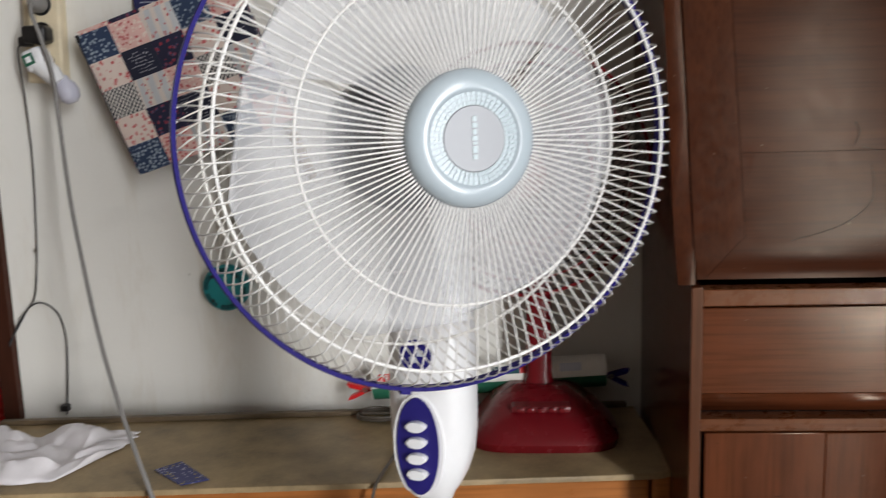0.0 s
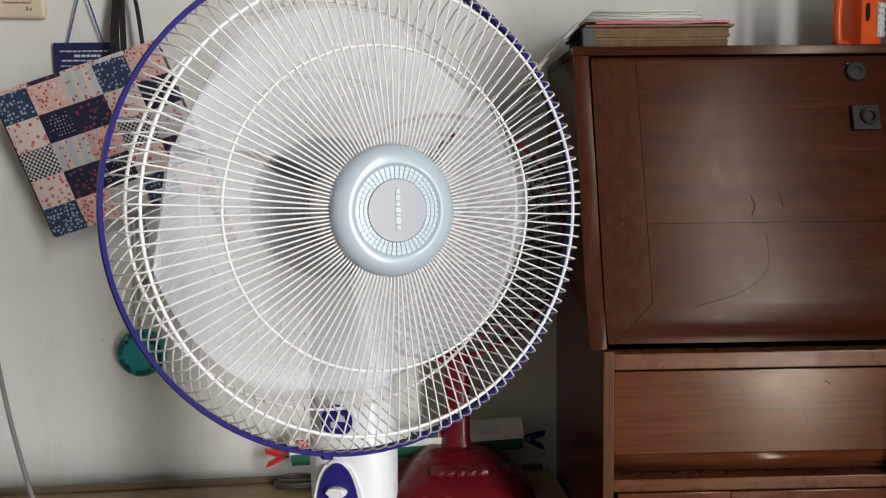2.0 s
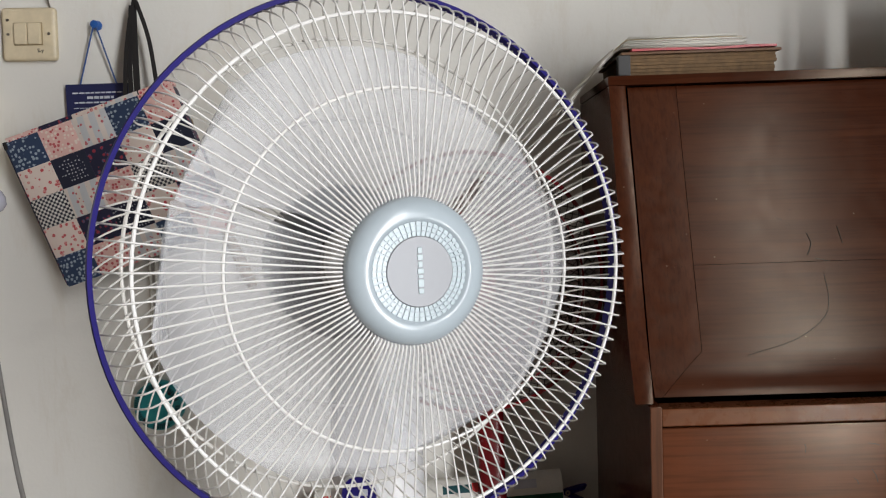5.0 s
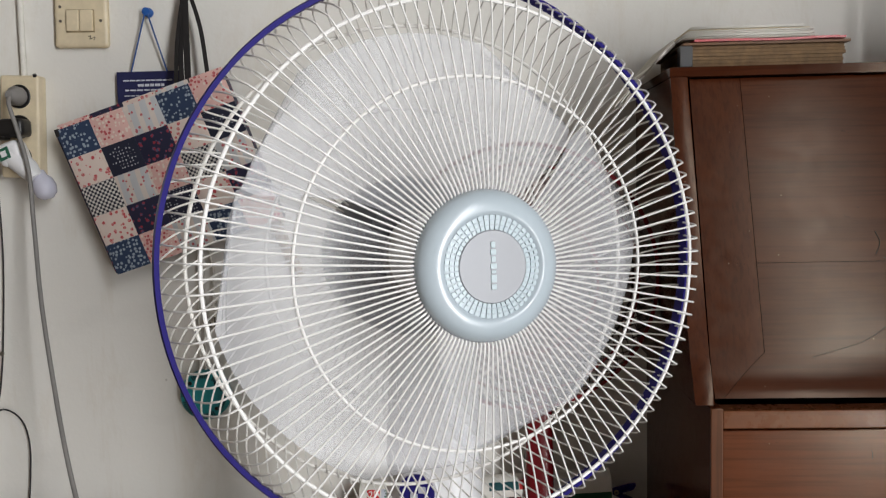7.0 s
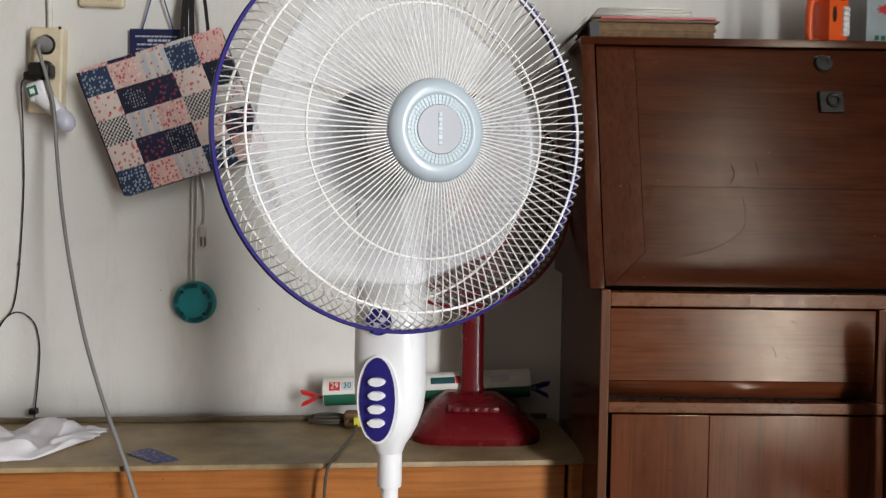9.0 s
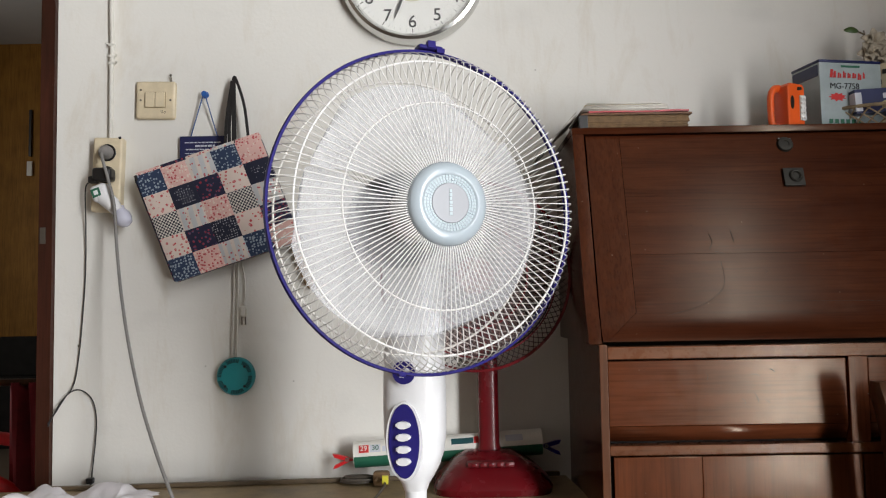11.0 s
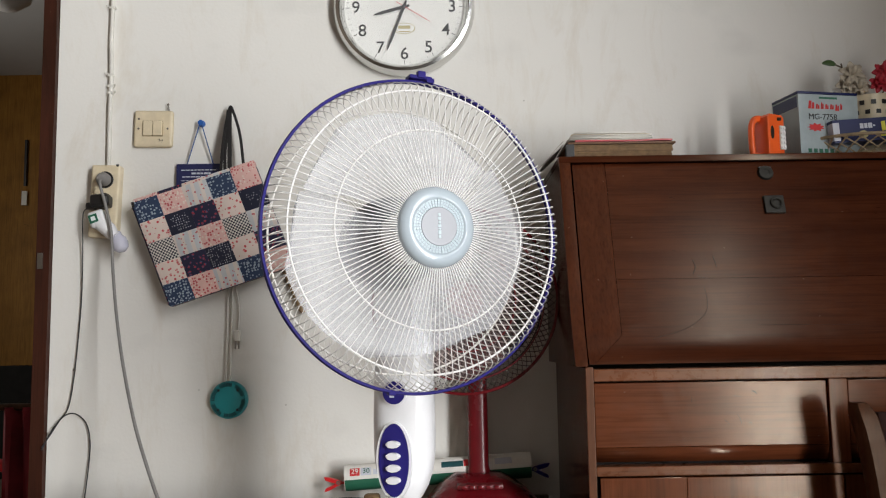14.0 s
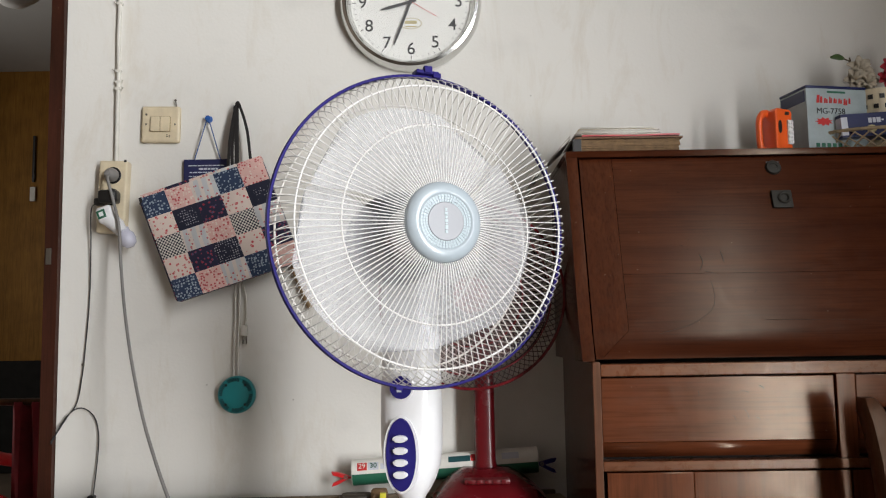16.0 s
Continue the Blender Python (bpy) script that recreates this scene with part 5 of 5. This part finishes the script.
tube(bm, [(-0.020, 1.395, TZ + 0.020), (-0.022, 1.372, TZ + 0.018)], 0.0022, 8)
tube(bm, [(-0.035, 1.395, TZ + 0.020), (-0.037, 1.372, TZ + 0.018)], 0.0022, 8)
part("plug", bm, OLDPAPER, coil, "tarnished brownish plug", w)
part("tag", box(B(), -0.024, -0.012, 1.366, 1.376, TZ + 0.012, TZ + 0.028, 0.001), YELLOWINK, coil, "yellow tag", w)

# ---- things on the desk ----
DT = 1.1965
bk = thing("old_book", pose(0.475, 1.375, DT), "thick old book with browned page edges and a worn cover", "book")
w = at_world(bk)
for i in range(6):
    z = DT + 0.003 + 0.00450 * i
    part("page_block", box(B(), 0.376, 0.573 + 0.004 * rnd.random(), 1.2925 - 0.003 * rnd.random(), 1.456, z, z + 0.00446, 0.0004, 1), OLDPAPER, bk, "browned page edges", w)
part("cover", box(B(), 0.370, 0.580, 1.286, 1.46, DT, DT + 0.0029, 0.001), BOOKCOVER, bk, "", w)
part("cover", box(B(), 0.370, 0.581, 1.285, 1.461, DT + 0.0302, DT + 0.0336, 0.001), BOOKCOVER, bk, "", w)
part("spine_tape", box(B(), 0.3655, 0.382, 1.2845, 1.30, DT + 0.0031, DT + 0.0298, 0.001), BLACKP, bk, "dark corner tape", w)
mg = thing("magazine", pose(0.48, 1.375, DT + 0.0340), "glossy red magazine lying on an old book", "magazine")
bm = B()
nn = 24
ra, rb = [], []
for i in range(nn + 1):
    u = i / nn
    x = 0.384 + 0.190 * u
    z = 0.0338 + DT + 0.0005 + 0.0012 * math.sin(u * 9) * u
    ra.append([bm.verts.new((x, yy, z)) for yy in (1.283, 1.45)])
    rb.append([bm.verts.new((x, yy, z + 0.003)) for yy in (1.283, 1.45)])
for i in range(nn):
    bm.faces.new((rb[i][0], rb[i + 1][0], rb[i + 1][1], rb[i][1]))
    bm.faces.new((ra[i][1], ra[i + 1][1], ra[i + 1][0], ra[i][0]))
    bm.faces.new((ra[i][0], ra[i + 1][0], rb[i + 1][0], rb[i][0]))
    bm.faces.new((ra[i + 1][1], ra[i][1], rb[i][1], rb[i + 1][1]))
bm.faces.new((ra[0][0], rb[0][0], rb[0][1], ra[0][1]))
bm.faces.new((ra[-1][1], rb[-1][1], rb[-1][0], ra[-1][0]))
part("page_block", bm, REDCOVER, mg, "", at_world(mg))
pp = thing("paper_stack", pose(0.455, 1.38, DT + 0.0388), "untidy stack of white and cream papers on the books", "papers")
w = at_world(pp)
for i in range(9):
    z = DT + 0.0388 + 0.0019 * i
    x0 = 0.368 + 0.010 * rnd.random() + (0.006 if i > 4 else 0)
    x1 = 0.532 + 0.010 * rnd.random() - (0.012 if i > 6 else 0)
    part("sheet", box(B(), x0, x1, 1.29 + 0.006 * rnd.random(), 1.455, z, z + 0.0017), PAPER if i % 3 else CARDGREY if i == 0 else CREAM if i == 6 else PAPER, pp, "", w)
dp = thing("drooping_papers", pose(0.36, 1.38, DT), "old papers drooping over the edge of the desk top", "papers")
for dz, mt in ((0.0, CARDGREY), (0.0035, PAPER), (0.007, CARDGREY)):
    bm = B()
    rows = []
    for i in range(13):
        u = i / 12
        x = 0.3645 - (0.078 - 2.0 * dz) * u
        z = DT + 0.034 + dz - 0.066 * u - 0.012 * u * u
        rows.append([[bm.verts.new((x, yy, z + q)) for yy in (1.31, 1.455)] for q in (0.0, 0.0022)])
    for p, q in zip(rows, rows[1:]):
        bm.faces.new((p[1][0], q[1][0], q[1][1], p[1][1]))
        bm.faces.new((p[0][1], q[0][1], q[0][0], p[0][0]))
        bm.faces.new((p[0][0], q[0][0], q[1][0], p[1][0]))
        bm.faces.new((q[0][1], p[0][1], p[1][1], q[1][1]))
    bm.faces.new((rows[-1][0][0], rows[-1][0][1], rows[-1][1][1], rows[-1][1][0]))
    part("sheet", bm, mt, dp, "", at_world(dp))

# orange emergency lantern
ln = thing("emergency_lantern", pose(0.763, 1.31, DT, 0, 0, 20) @ Matrix.Diagonal((0.8, 0.9, 1.0, 1.0)), "orange plastic emergency lantern with a white light panel", "lantern")
bm = B()
slab(bm, [(-0.014, 0.0), (0.034, 0.0), (0.036, 0.078), (0.030, 0.084), (-0.006, 0.086), (-0.014, 0.080)], -0.030, 0.030, 0.004)
part("case", bm, ORANGE, ln, "", ident)
part("handle", tube(B(), smooth_path([(-0.010, 0, 0.080), (-0.026, 0, 0.077), (-0.036, 0, 0.062), (-0.037, 0, 0.030), (-0.034, 0, 0.010), (-0.022, 0, 0.004), (-0.010, 0, 0.005)], 8), 0.0075, 12), ORANGE, ln, "", ident)
lp = part("light_panel", box(B(), 0.019, 0.035, -0.0335, -0.029, 0.014, 0.062, 0.001), LED, ln, "white light panel", ident)
for r in range(5):
    for c in range(2):
        part("led", lathe(B(), [(0, 0), (0.003, 0), (0.0028, 0.002), (0, 0.003)], 12, pose(0.0232 + 0.0078 * c, -0.0335, 0.019 + 0.0094 * r, 90)), GLOBE, lp, "", Matrix())
part("badge", slab(B(), oval(-0.002, 0.048, 0.005, 0.013, 20), -0.0315, -0.029), BLACKP, ln, "", ident)
part("switch", box(B(), 0.014, 0.024, -0.034, -0.028, 0.072, 0.078, 0.001), BLACKP, ln, "", ident)

# carton
ct = thing("carton", pose(0.883, 1.345, DT, 0, 0, 11), "blue-white printed carton with red maker's mark", "box")
part("body", box(B(), -0.066, 0.066, -0.045, 0.045, 0.0, 0.126, 0.001), BOXWHITE, ct, "", ident)
part("lid_band", box(B(), -0.0665, 0.0665, -0.0452, 0.0455, 0.1265, 0.1315, 0.001), BOXBLUE, ct, "dark blue lid edge", ident)
part("side_print", box(B(), -0.0672, -0.0662, -0.040, 0.040, 0.100, 0.122), BOXBLUE, ct, "", ident)
bm = B()
x = -0.045
for k, (wd, hg) in enumerate(((0.013, 0.016), (0.008, 0.010), (0.006, 0.013), (0.007, 0.010), (0.008, 0.010), (0.008, 0.013), (0.004, 0.012))):
    z = 0.0965 if k != 5 else 0.0935
    slab(bm, [(x, z), (x + wd * 0.45, z), (x + wd * 0.62, z + hg), (x + wd * 0.2, z + hg)], -0.0458, -0.0451)
    slab(bm, [(x + wd * 0.55, z), (x + wd, z), (x + wd * 1.05, z + hg * 0.8), (x + wd * 0.72, z + hg * 0.8)], -0.0458, -0.0451)
    x += wd + 0.0035
part("maker_mark", bm, REDINK, ct, "red slanted maker's mark", ident)
printed("model_number", "MG-7758", 0.0165, INK, ct, Matrix.Translation((-0.014, -0.0456, 0.080)), "black model number")
bm = B()
star = [((0.020 if i % 2 else 0.013) * math.cos(i * math.pi / 9) - 0.030, (0.009 if i % 2 else 0.0055) * math.sin(i * math.pi / 9) + 0.059) for i in range(18)]
slab(bm, star, -0.0456, -0.0451)
part("star_mark", bm, REDINK, ct, "red star-shaped print", ident)
for i in range(6):
    part("print_bar", box(B(), -0.050 + i * 0.012, -0.042 + i * 0.012, -0.0456, -0.0451, 0.008, 0.016), GREENINK, ct, "", ident)
part("print_bar", box(B(), -0.02, 0.02, -0.0456, -0.0451, 0.117, 0.121), GREENINK, ct, "", ident)

# cane basket with a small navy box in it
bs = thing("cane_basket", pose(0.995, 1.325, DT), "shallow woven cane basket", "basket")
bm = B()
for k in range(26):
    for s in (1, -1):
        pts = []
        for i in range(9):
            u = i / 8
            a = 2 * math.pi * k / 26 + s * u * 0.42
            pts.append(((0.110 + 0.022 * u) * math.cos(a), (0.052 + 0.020 * u) * math.sin(a), 0.003 + 0.034 * u))
        tube(bm, pts, 0.0017, 5)
part("lattice", bm, BASKET, bs, "", ident)
for z, ax, ay, rr in ((0.003, 0.110, 0.052, 0.003), (0.037, 0.132, 0.072, 0.0035)):
    part("hoop", tube(B(), [(ax * math.cos(a), ay * math.sin(a), z) for a in (2 * math.pi * i / 48 for i in range(48))], rr, 8, True), BASKET, bs, "", ident)
part("floor_disc", slab(B(), oval(0, 0, 0.108, 0.05), 0, 0.003), BASKET, bs, "", pose(0, 0, 0.0, 90) @ Matrix.Translation((0, 0, 0)))
nb = thing("navy_box", pose(0.993, 1.312, DT + 0.030, 0, -4, 4), "navy printed box lying upside down in a cane basket", "box")
part("carton_body", box(B(), -0.105, 0.105, -0.025, 0.025, 0.0, 0.046, 0.001), BOXBLUE, nb, "", ident)
bm = B()
x = -0.030
for k, (wd, hg) in enumerate(((0.007, 0.010), (0.006, 0.010), (0.008, 0.010), (0.004, 0.003))):
    box(bm, x - 0.02, x - 0.02 + wd, -0.0258, -0.0251, 0.026 + (0.003 if hg < 0.005 else 0), 0.026 + hg + (0.003 if hg < 0.005 else 0))
    x += wd + 0.002
part("print_block", bm, PALEINK, nb, "", ident)
bm = B()
for x, wd in ((-0.006, 0.008), (0.006, 0.006), (0.016, 0.013), (0.034, 0.014)):
    box(bm, x, x + wd, -0.0258, -0.0251, 0.019, 0.038)
box(bm, -0.01, 0.04, -0.0258, -0.0251, 0.008, 0.014)
part("maker_mark", bm, YELLOWINK, nb, "yellow maker's mark", ident)
part("sun_print", slab(B(), oval(-0.045, 0.014, 0.010, 0.008, 24), -0.0258, -0.0251), GOLDINK, nb, "", ident)
part("pale_end", box(B(), -0.1056, -0.092, -0.0256, 0.0256, 0.004, 0.040, 0.001), PALEINK, nb, "", ident)

# artificial flowers in a holed pot
fl = thing("artificial_flowers", pose(1.025, 1.41, DT + 0.0), "artificial cream and crimson flowers in a pale holed pot", "flowers")
part("pot", lathe(B(), [(0, 0), (0.040, 0), (0.048, 0.13), (0.050, 0.145), (0.046, 0.145), (0.038, 0.01), (0, 0.01)], 32), CREAM, fl, "pale plastic pot", ident)
bm = B()
for k in range(14):
    for r in range(3):
        q = Matrix.Rotation(2 * math.pi * k / 14 + r * 0.2, 4, "Z") @ Matrix.Translation((0.0482 - 0.0018 * r, 0, 0.128 - 0.02 * r))
        s = bmesh.ops.create_cube(bm, size=1.0)
        for v in s["verts"]:
            v.co = q @ Vector((v.co.x * 0.003, v.co.y * 0.009, v.co.z * 0.009))
part("pot_holes", bm, BLACKP, fl, "", ident)


LIFT = Matrix.Translation((0.02, 0, 0.026))


def petal(bm, base, tip, wide, lift):
    b, t = Vector(base), Vector(tip)
    d = t - b
    side = d.cross(Vector((0, -1, 0.3))).normalized() * wide
    n = side.cross(d).normalized() * lift
    prev = None
    for i in range(6):
        u = i / 5
        wv = math.sin(math.pi * (0.08 + 0.87 * u)) ** 0.8
        mid = b + d * u + n * math.sin(math.pi * u)
        cur = [bm.verts.new(mid - side * wv), bm.verts.new(mid - n * 0.25), bm.verts.new(mid + side * wv)]
        if prev:
            bm.faces.new((prev[0], prev[1], cur[1], cur[0]))
            bm.faces.new((prev[1], prev[2], cur[2], cur[1]))
        prev = cur


def flower(c, size, count, mat, label, seed):
    rr = random.Random(seed)
    bm = B()
    for k in range(count):
        a = 2 * math.pi * k / count + rr.uniform(-0.2, 0.2)
        for ring, ln in ((0, size), (1, size * 0.65)):
            tip = Vector(c) + Vector((math.cos(a + ring * 0.5) * ln, -0.012 - 0.01 * ring, math.sin(a + ring * 0.5) * ln))
            petal(bm, c, tip, ln * 0.36, 0.006 * rr.uniform(0.5, 1.3))
    ob = part("flower", bm, mat, fl, label, LIFT)
    md = ob.modifiers.new("thickness", "SOLIDIFY")
    md.thickness = 0.0008


for c, s, n, mt, lb in (((-0.062, -0.015, 0.165), 0.029, 7, PETALW, "cream cloth flower"), ((-0.075, -0.02, 0.142), 0.025, 6, PETALW, "cream cloth flower"), ((-0.050, -0.02, 0.135), 0.025, 6, PETALW, "cream cloth flower"),
                        ((0.006, -0.02, 0.165), 0.028, 8, PETALR, "crimson cloth flower"), ((-0.012, -0.03, 0.143), 0.022, 7, PETALR, "crimson cloth flower"), ((0.035, -0.01, 0.190), 0.026, 8, PETALR, "crimson cloth flower"), ((0.05, -0.02, 0.150), 0.024, 7, PETALR, "crimson cloth flower")):
    flower(c, s, n, mt, lb, int(c[0] * 1000) + 200)
for tip in ((-0.075, -0.01, 0.195), (-0.06, -0.01, 0.16), (0.006, -0.01, 0.16), (0.035, 0.0, 0.185)):
    part("stem", tube(B(), smooth_path([(0.0, 0, 0.02), (tip[0] * 0.3, 0, 0.09), (tip[0] + 0.02, tip[1], tip[2] + 0.026)], 6), 0.0016, 6), STEM, fl, "", ident)
part("stem", tube(B(), smooth_path([(-0.060, -0.01, 0.165), (-0.072, -0.012, 0.183), (-0.090, -0.014, 0.192)], 6), 0.0016, 6), STEM, fl, "", LIFT)
bm = B()
petal(bm, (-0.088, -0.014, 0.192), (-0.118, -0.016, 0.194), 0.0075, 0.003)
ob = part("leaf", bm, LEAF, fl, "green leaf", LIFT)
ob.modifiers.new("thickness", "SOLIDIFY").thickness = 0.001

# ---- wooden chair before the desk ----
ch = thing("wooden_chair", pose(0.93, 0.87, 0), "brown wooden chair with curved back posts and a dark backrest", "chair")
w = at_world(ch)


def back_post(x):
    bm = B()
    keys = [(x + 0.030, 0.98, 0.0), (x + 0.026, 0.955, 0.25), (x + 0.020, 0.95, 0.45), (x + 0.013, 0.955, 0.60), (x + 0.004, 0.965, 0.70), (x - 0.006, 0.975, 0.752)]
    rings = []
    pts = smooth_path(keys, 5)
    for i, p in enumerate(pts):
        u = i / (len(pts) - 1)
        wx, wy = 0.016 + 0.002 * math.sin(u * 3), 0.021
        if u > 0.94:
            wx, wy = wx * (1 - 6 * (u - 0.94)), wy * (1 - 5 * (u - 0.94))
        rings.append([bm.verts.new(p + Vector((sx * wx, sy * wy, 0))) for sx, sy in ((-1, -0.6), (-0.7, -1), (0.7, -1), (1, -0.6), (1, 0.6), (0.7, 1), (-0.7, 1), (-1, 0.6))])
    for a, b in zip(rings, rings[1:]):
        for i in range(8):
            bm.faces.new((a[i], a[(i + 1) % 8], b[(i + 1) % 8], b[i]))
    bm.faces.new(rings[0][::-1])
    bm.faces.new(rings[-1])
    return bm


part("back_post", back_post(0.750), CHAIRWOOD, ch, "curved wooden back post", w)
part("back_post", back_post(1.13), CHAIRWOOD, ch, "curved wooden back post", w)
part("knot", slab(B(), oval(0.752, 0.672, 0.003, 0.004, 14), 0.9435, 0.95), BLACKP, ch, "dark peg hole", w)
part("backrest", loft(B(), [(0.955, 0.978, 0.50, 0.168, 0.012), (0.955, 0.980, 0.60, 0.170, 0.016), (0.950, 0.985, 0.70, 0.172, 0.014), (0.948, 0.988, 0.735, 0.17, 0.008)], 40, 6), CHAIRDARK, ch, "dark upholstered backrest", w)
part("seat", box(B(), 0.75, 1.15, 0.55, 0.965, 0.41, 0.45, 0.012, 3), CHAIRDARK, ch, "dark upholstered seat", w)
for x in (0.775, 1.125):
    part("leg", tube(B(), [(x, 0.585, 0.0), (x, 0.58, 0.41)], [0.014, 0.019], 12), CHAIRWOOD, ch, "wooden leg", w)
ch.matrix_basis = pose(0.966, 0.918, -0.0) @ Matrix.Diagonal((1, 1, 0.984, 1))


# ---- in the next room ----
rc = thing("plastic_chair", pose(-1.16, 2.0, 0, 0, 0, 90) @ Matrix.Diagonal((1, 1, 0.88, 1)), "red plastic garden armchair in the next room", "chair")
part("seat", box(B(), -0.19, 0.20, -0.22, 0.22, 0.40, 0.425, 0.012, 3), REDCHAIR, rc, "", ident)
part("seat_cloth", box(B(), -0.17, 0.165, -0.20, 0.20, 0.4255, 0.445, 0.008, 3), CLOTH, rc, "white cloth on the seat", ident)
for s in (-1, 1):
    part("armrest", tube(B(), smooth_path([(s * 0.205, -0.22, 0.42), (s * 0.22, -0.20, 0.50), (s * 0.22, -0.08, 0.555), (s * 0.21, 0.08, 0.585), (s * 0.19, 0.22, 0.68)], 6), [0.022] * 25, 10), REDCHAIR, rc, "", ident)
    part("leg", tube(B(), [(s * 0.195, -0.21, 0.0), (s * 0.19, -0.20, 0.41)], [0.018, 0.026], 10), REDCHAIR, rc, "", ident)
    part("leg", tube(B(), [(s * 0.19, 0.23, 0.0), (s * 0.18, 0.20, 0.41)], [0.018, 0.026], 10), REDCHAIR, rc, "", ident)
part("backrest", loft(B(), [(0, 0.215, 0.425, 0.18, 0.012), (0, 0.235, 0.60, 0.20, 0.012), (0, 0.26, 0.78, 0.19, 0.012), (0, 0.265, 0.82, 0.15, 0.010)], 32, 4), REDCHAIR, rc, "", ident)
cu = B()
prev = None
for i in range(15):
    u = i / 14
    z = 0.30 + 0.40 * u
    cur = []
    for j in range(13):
        v = j / 12
        cur.append(cu.verts.new((-0.975 + 0.14 * v * (1 - 0.25 * u), 1.80 + 0.016 * math.sin(v * 15 + u * 2), z)))
    if prev:
        for j in range(12):
            cu.faces.new((prev[j], prev[j + 1], cur[j + 1], cur[j]))
    prev = cur
ob = solid("maroon_cloth", cu, MAROON, "dark maroon cloth draped over a rail beside the doorway", "cloth")
ob.modifiers.new("thickness", "SOLIDIFY").thickness = 0.004
rl = thing("towel_rail", pose(-0.9, 1.80, 0), "thin wooden clothes rail in the next room", "rail")
part("bar", tube(B(), [(-0.45, 0, 0.70), (0.12, 0, 0.70)], 0.009, 10), CHAIRWOOD, rl, "", ident)
for x in (-0.43, 0.10):
    part("post", tube(B(), [(x, 0, 0.0), (x, 0, 0.695)], 0.011, 10), CHAIRWOOD, rl, "", ident)
CABBLACK = plain("matt_black_wood", (0.012, 0.011, 0.010), 0.85, var=0.3, spec=0.1)
tv = thing("black_cabinet", pose(-2.75, 5.6, 0), "black cabinet against the panelled wall of the next room", "cabinet")
part("body", box(B(), -0.5, 0.62, -0.3, 0.5, 0.0, 0.46, 0.01), CABBLACK, tv, "", ident)
part("screen", box(B(), -0.40, 0.50, -0.2, -0.1, 0.461, 0.72, 0.01), CABBLACK, tv, "black screen", ident)
lp = thing("hanging_strap", pose(-3.06, 6.165, 2.22), "thin black strap with a white tag on the panelled wall", "strap")
part("strap", box(B(), -0.01, 0.01, -0.01, 0.012, -0.15, 0.21, 0.003), BLACKP, lp, "", ident)
part("tag", box(B(), -0.02, 0.02, -0.012, 0.0, -0.30, -0.19, 0.002), PAPER, lp, "white tag", ident)
gb = thing("globe_lamp", pose(-1.78, 3.3, NEXT_H), "unlit white globe lamp under the ceiling of the next room", "lamp")
part("canopy", lathe(B(), [(0, 0.0), (0.05, 0.0), (0.045, -0.03), (0.02, -0.06), (0.015, -0.40), (0, -0.40)], 24), WHITEP, gb, "", ident)
part("globe", lathe(B(), [(0, -0.38), (0.05, -0.39), (0.10, -0.44), (0.12, -0.51), (0.10, -0.58), (0.05, -0.62), (0, -0.63)], 32), GLOBE, gb, "white glass globe", ident)
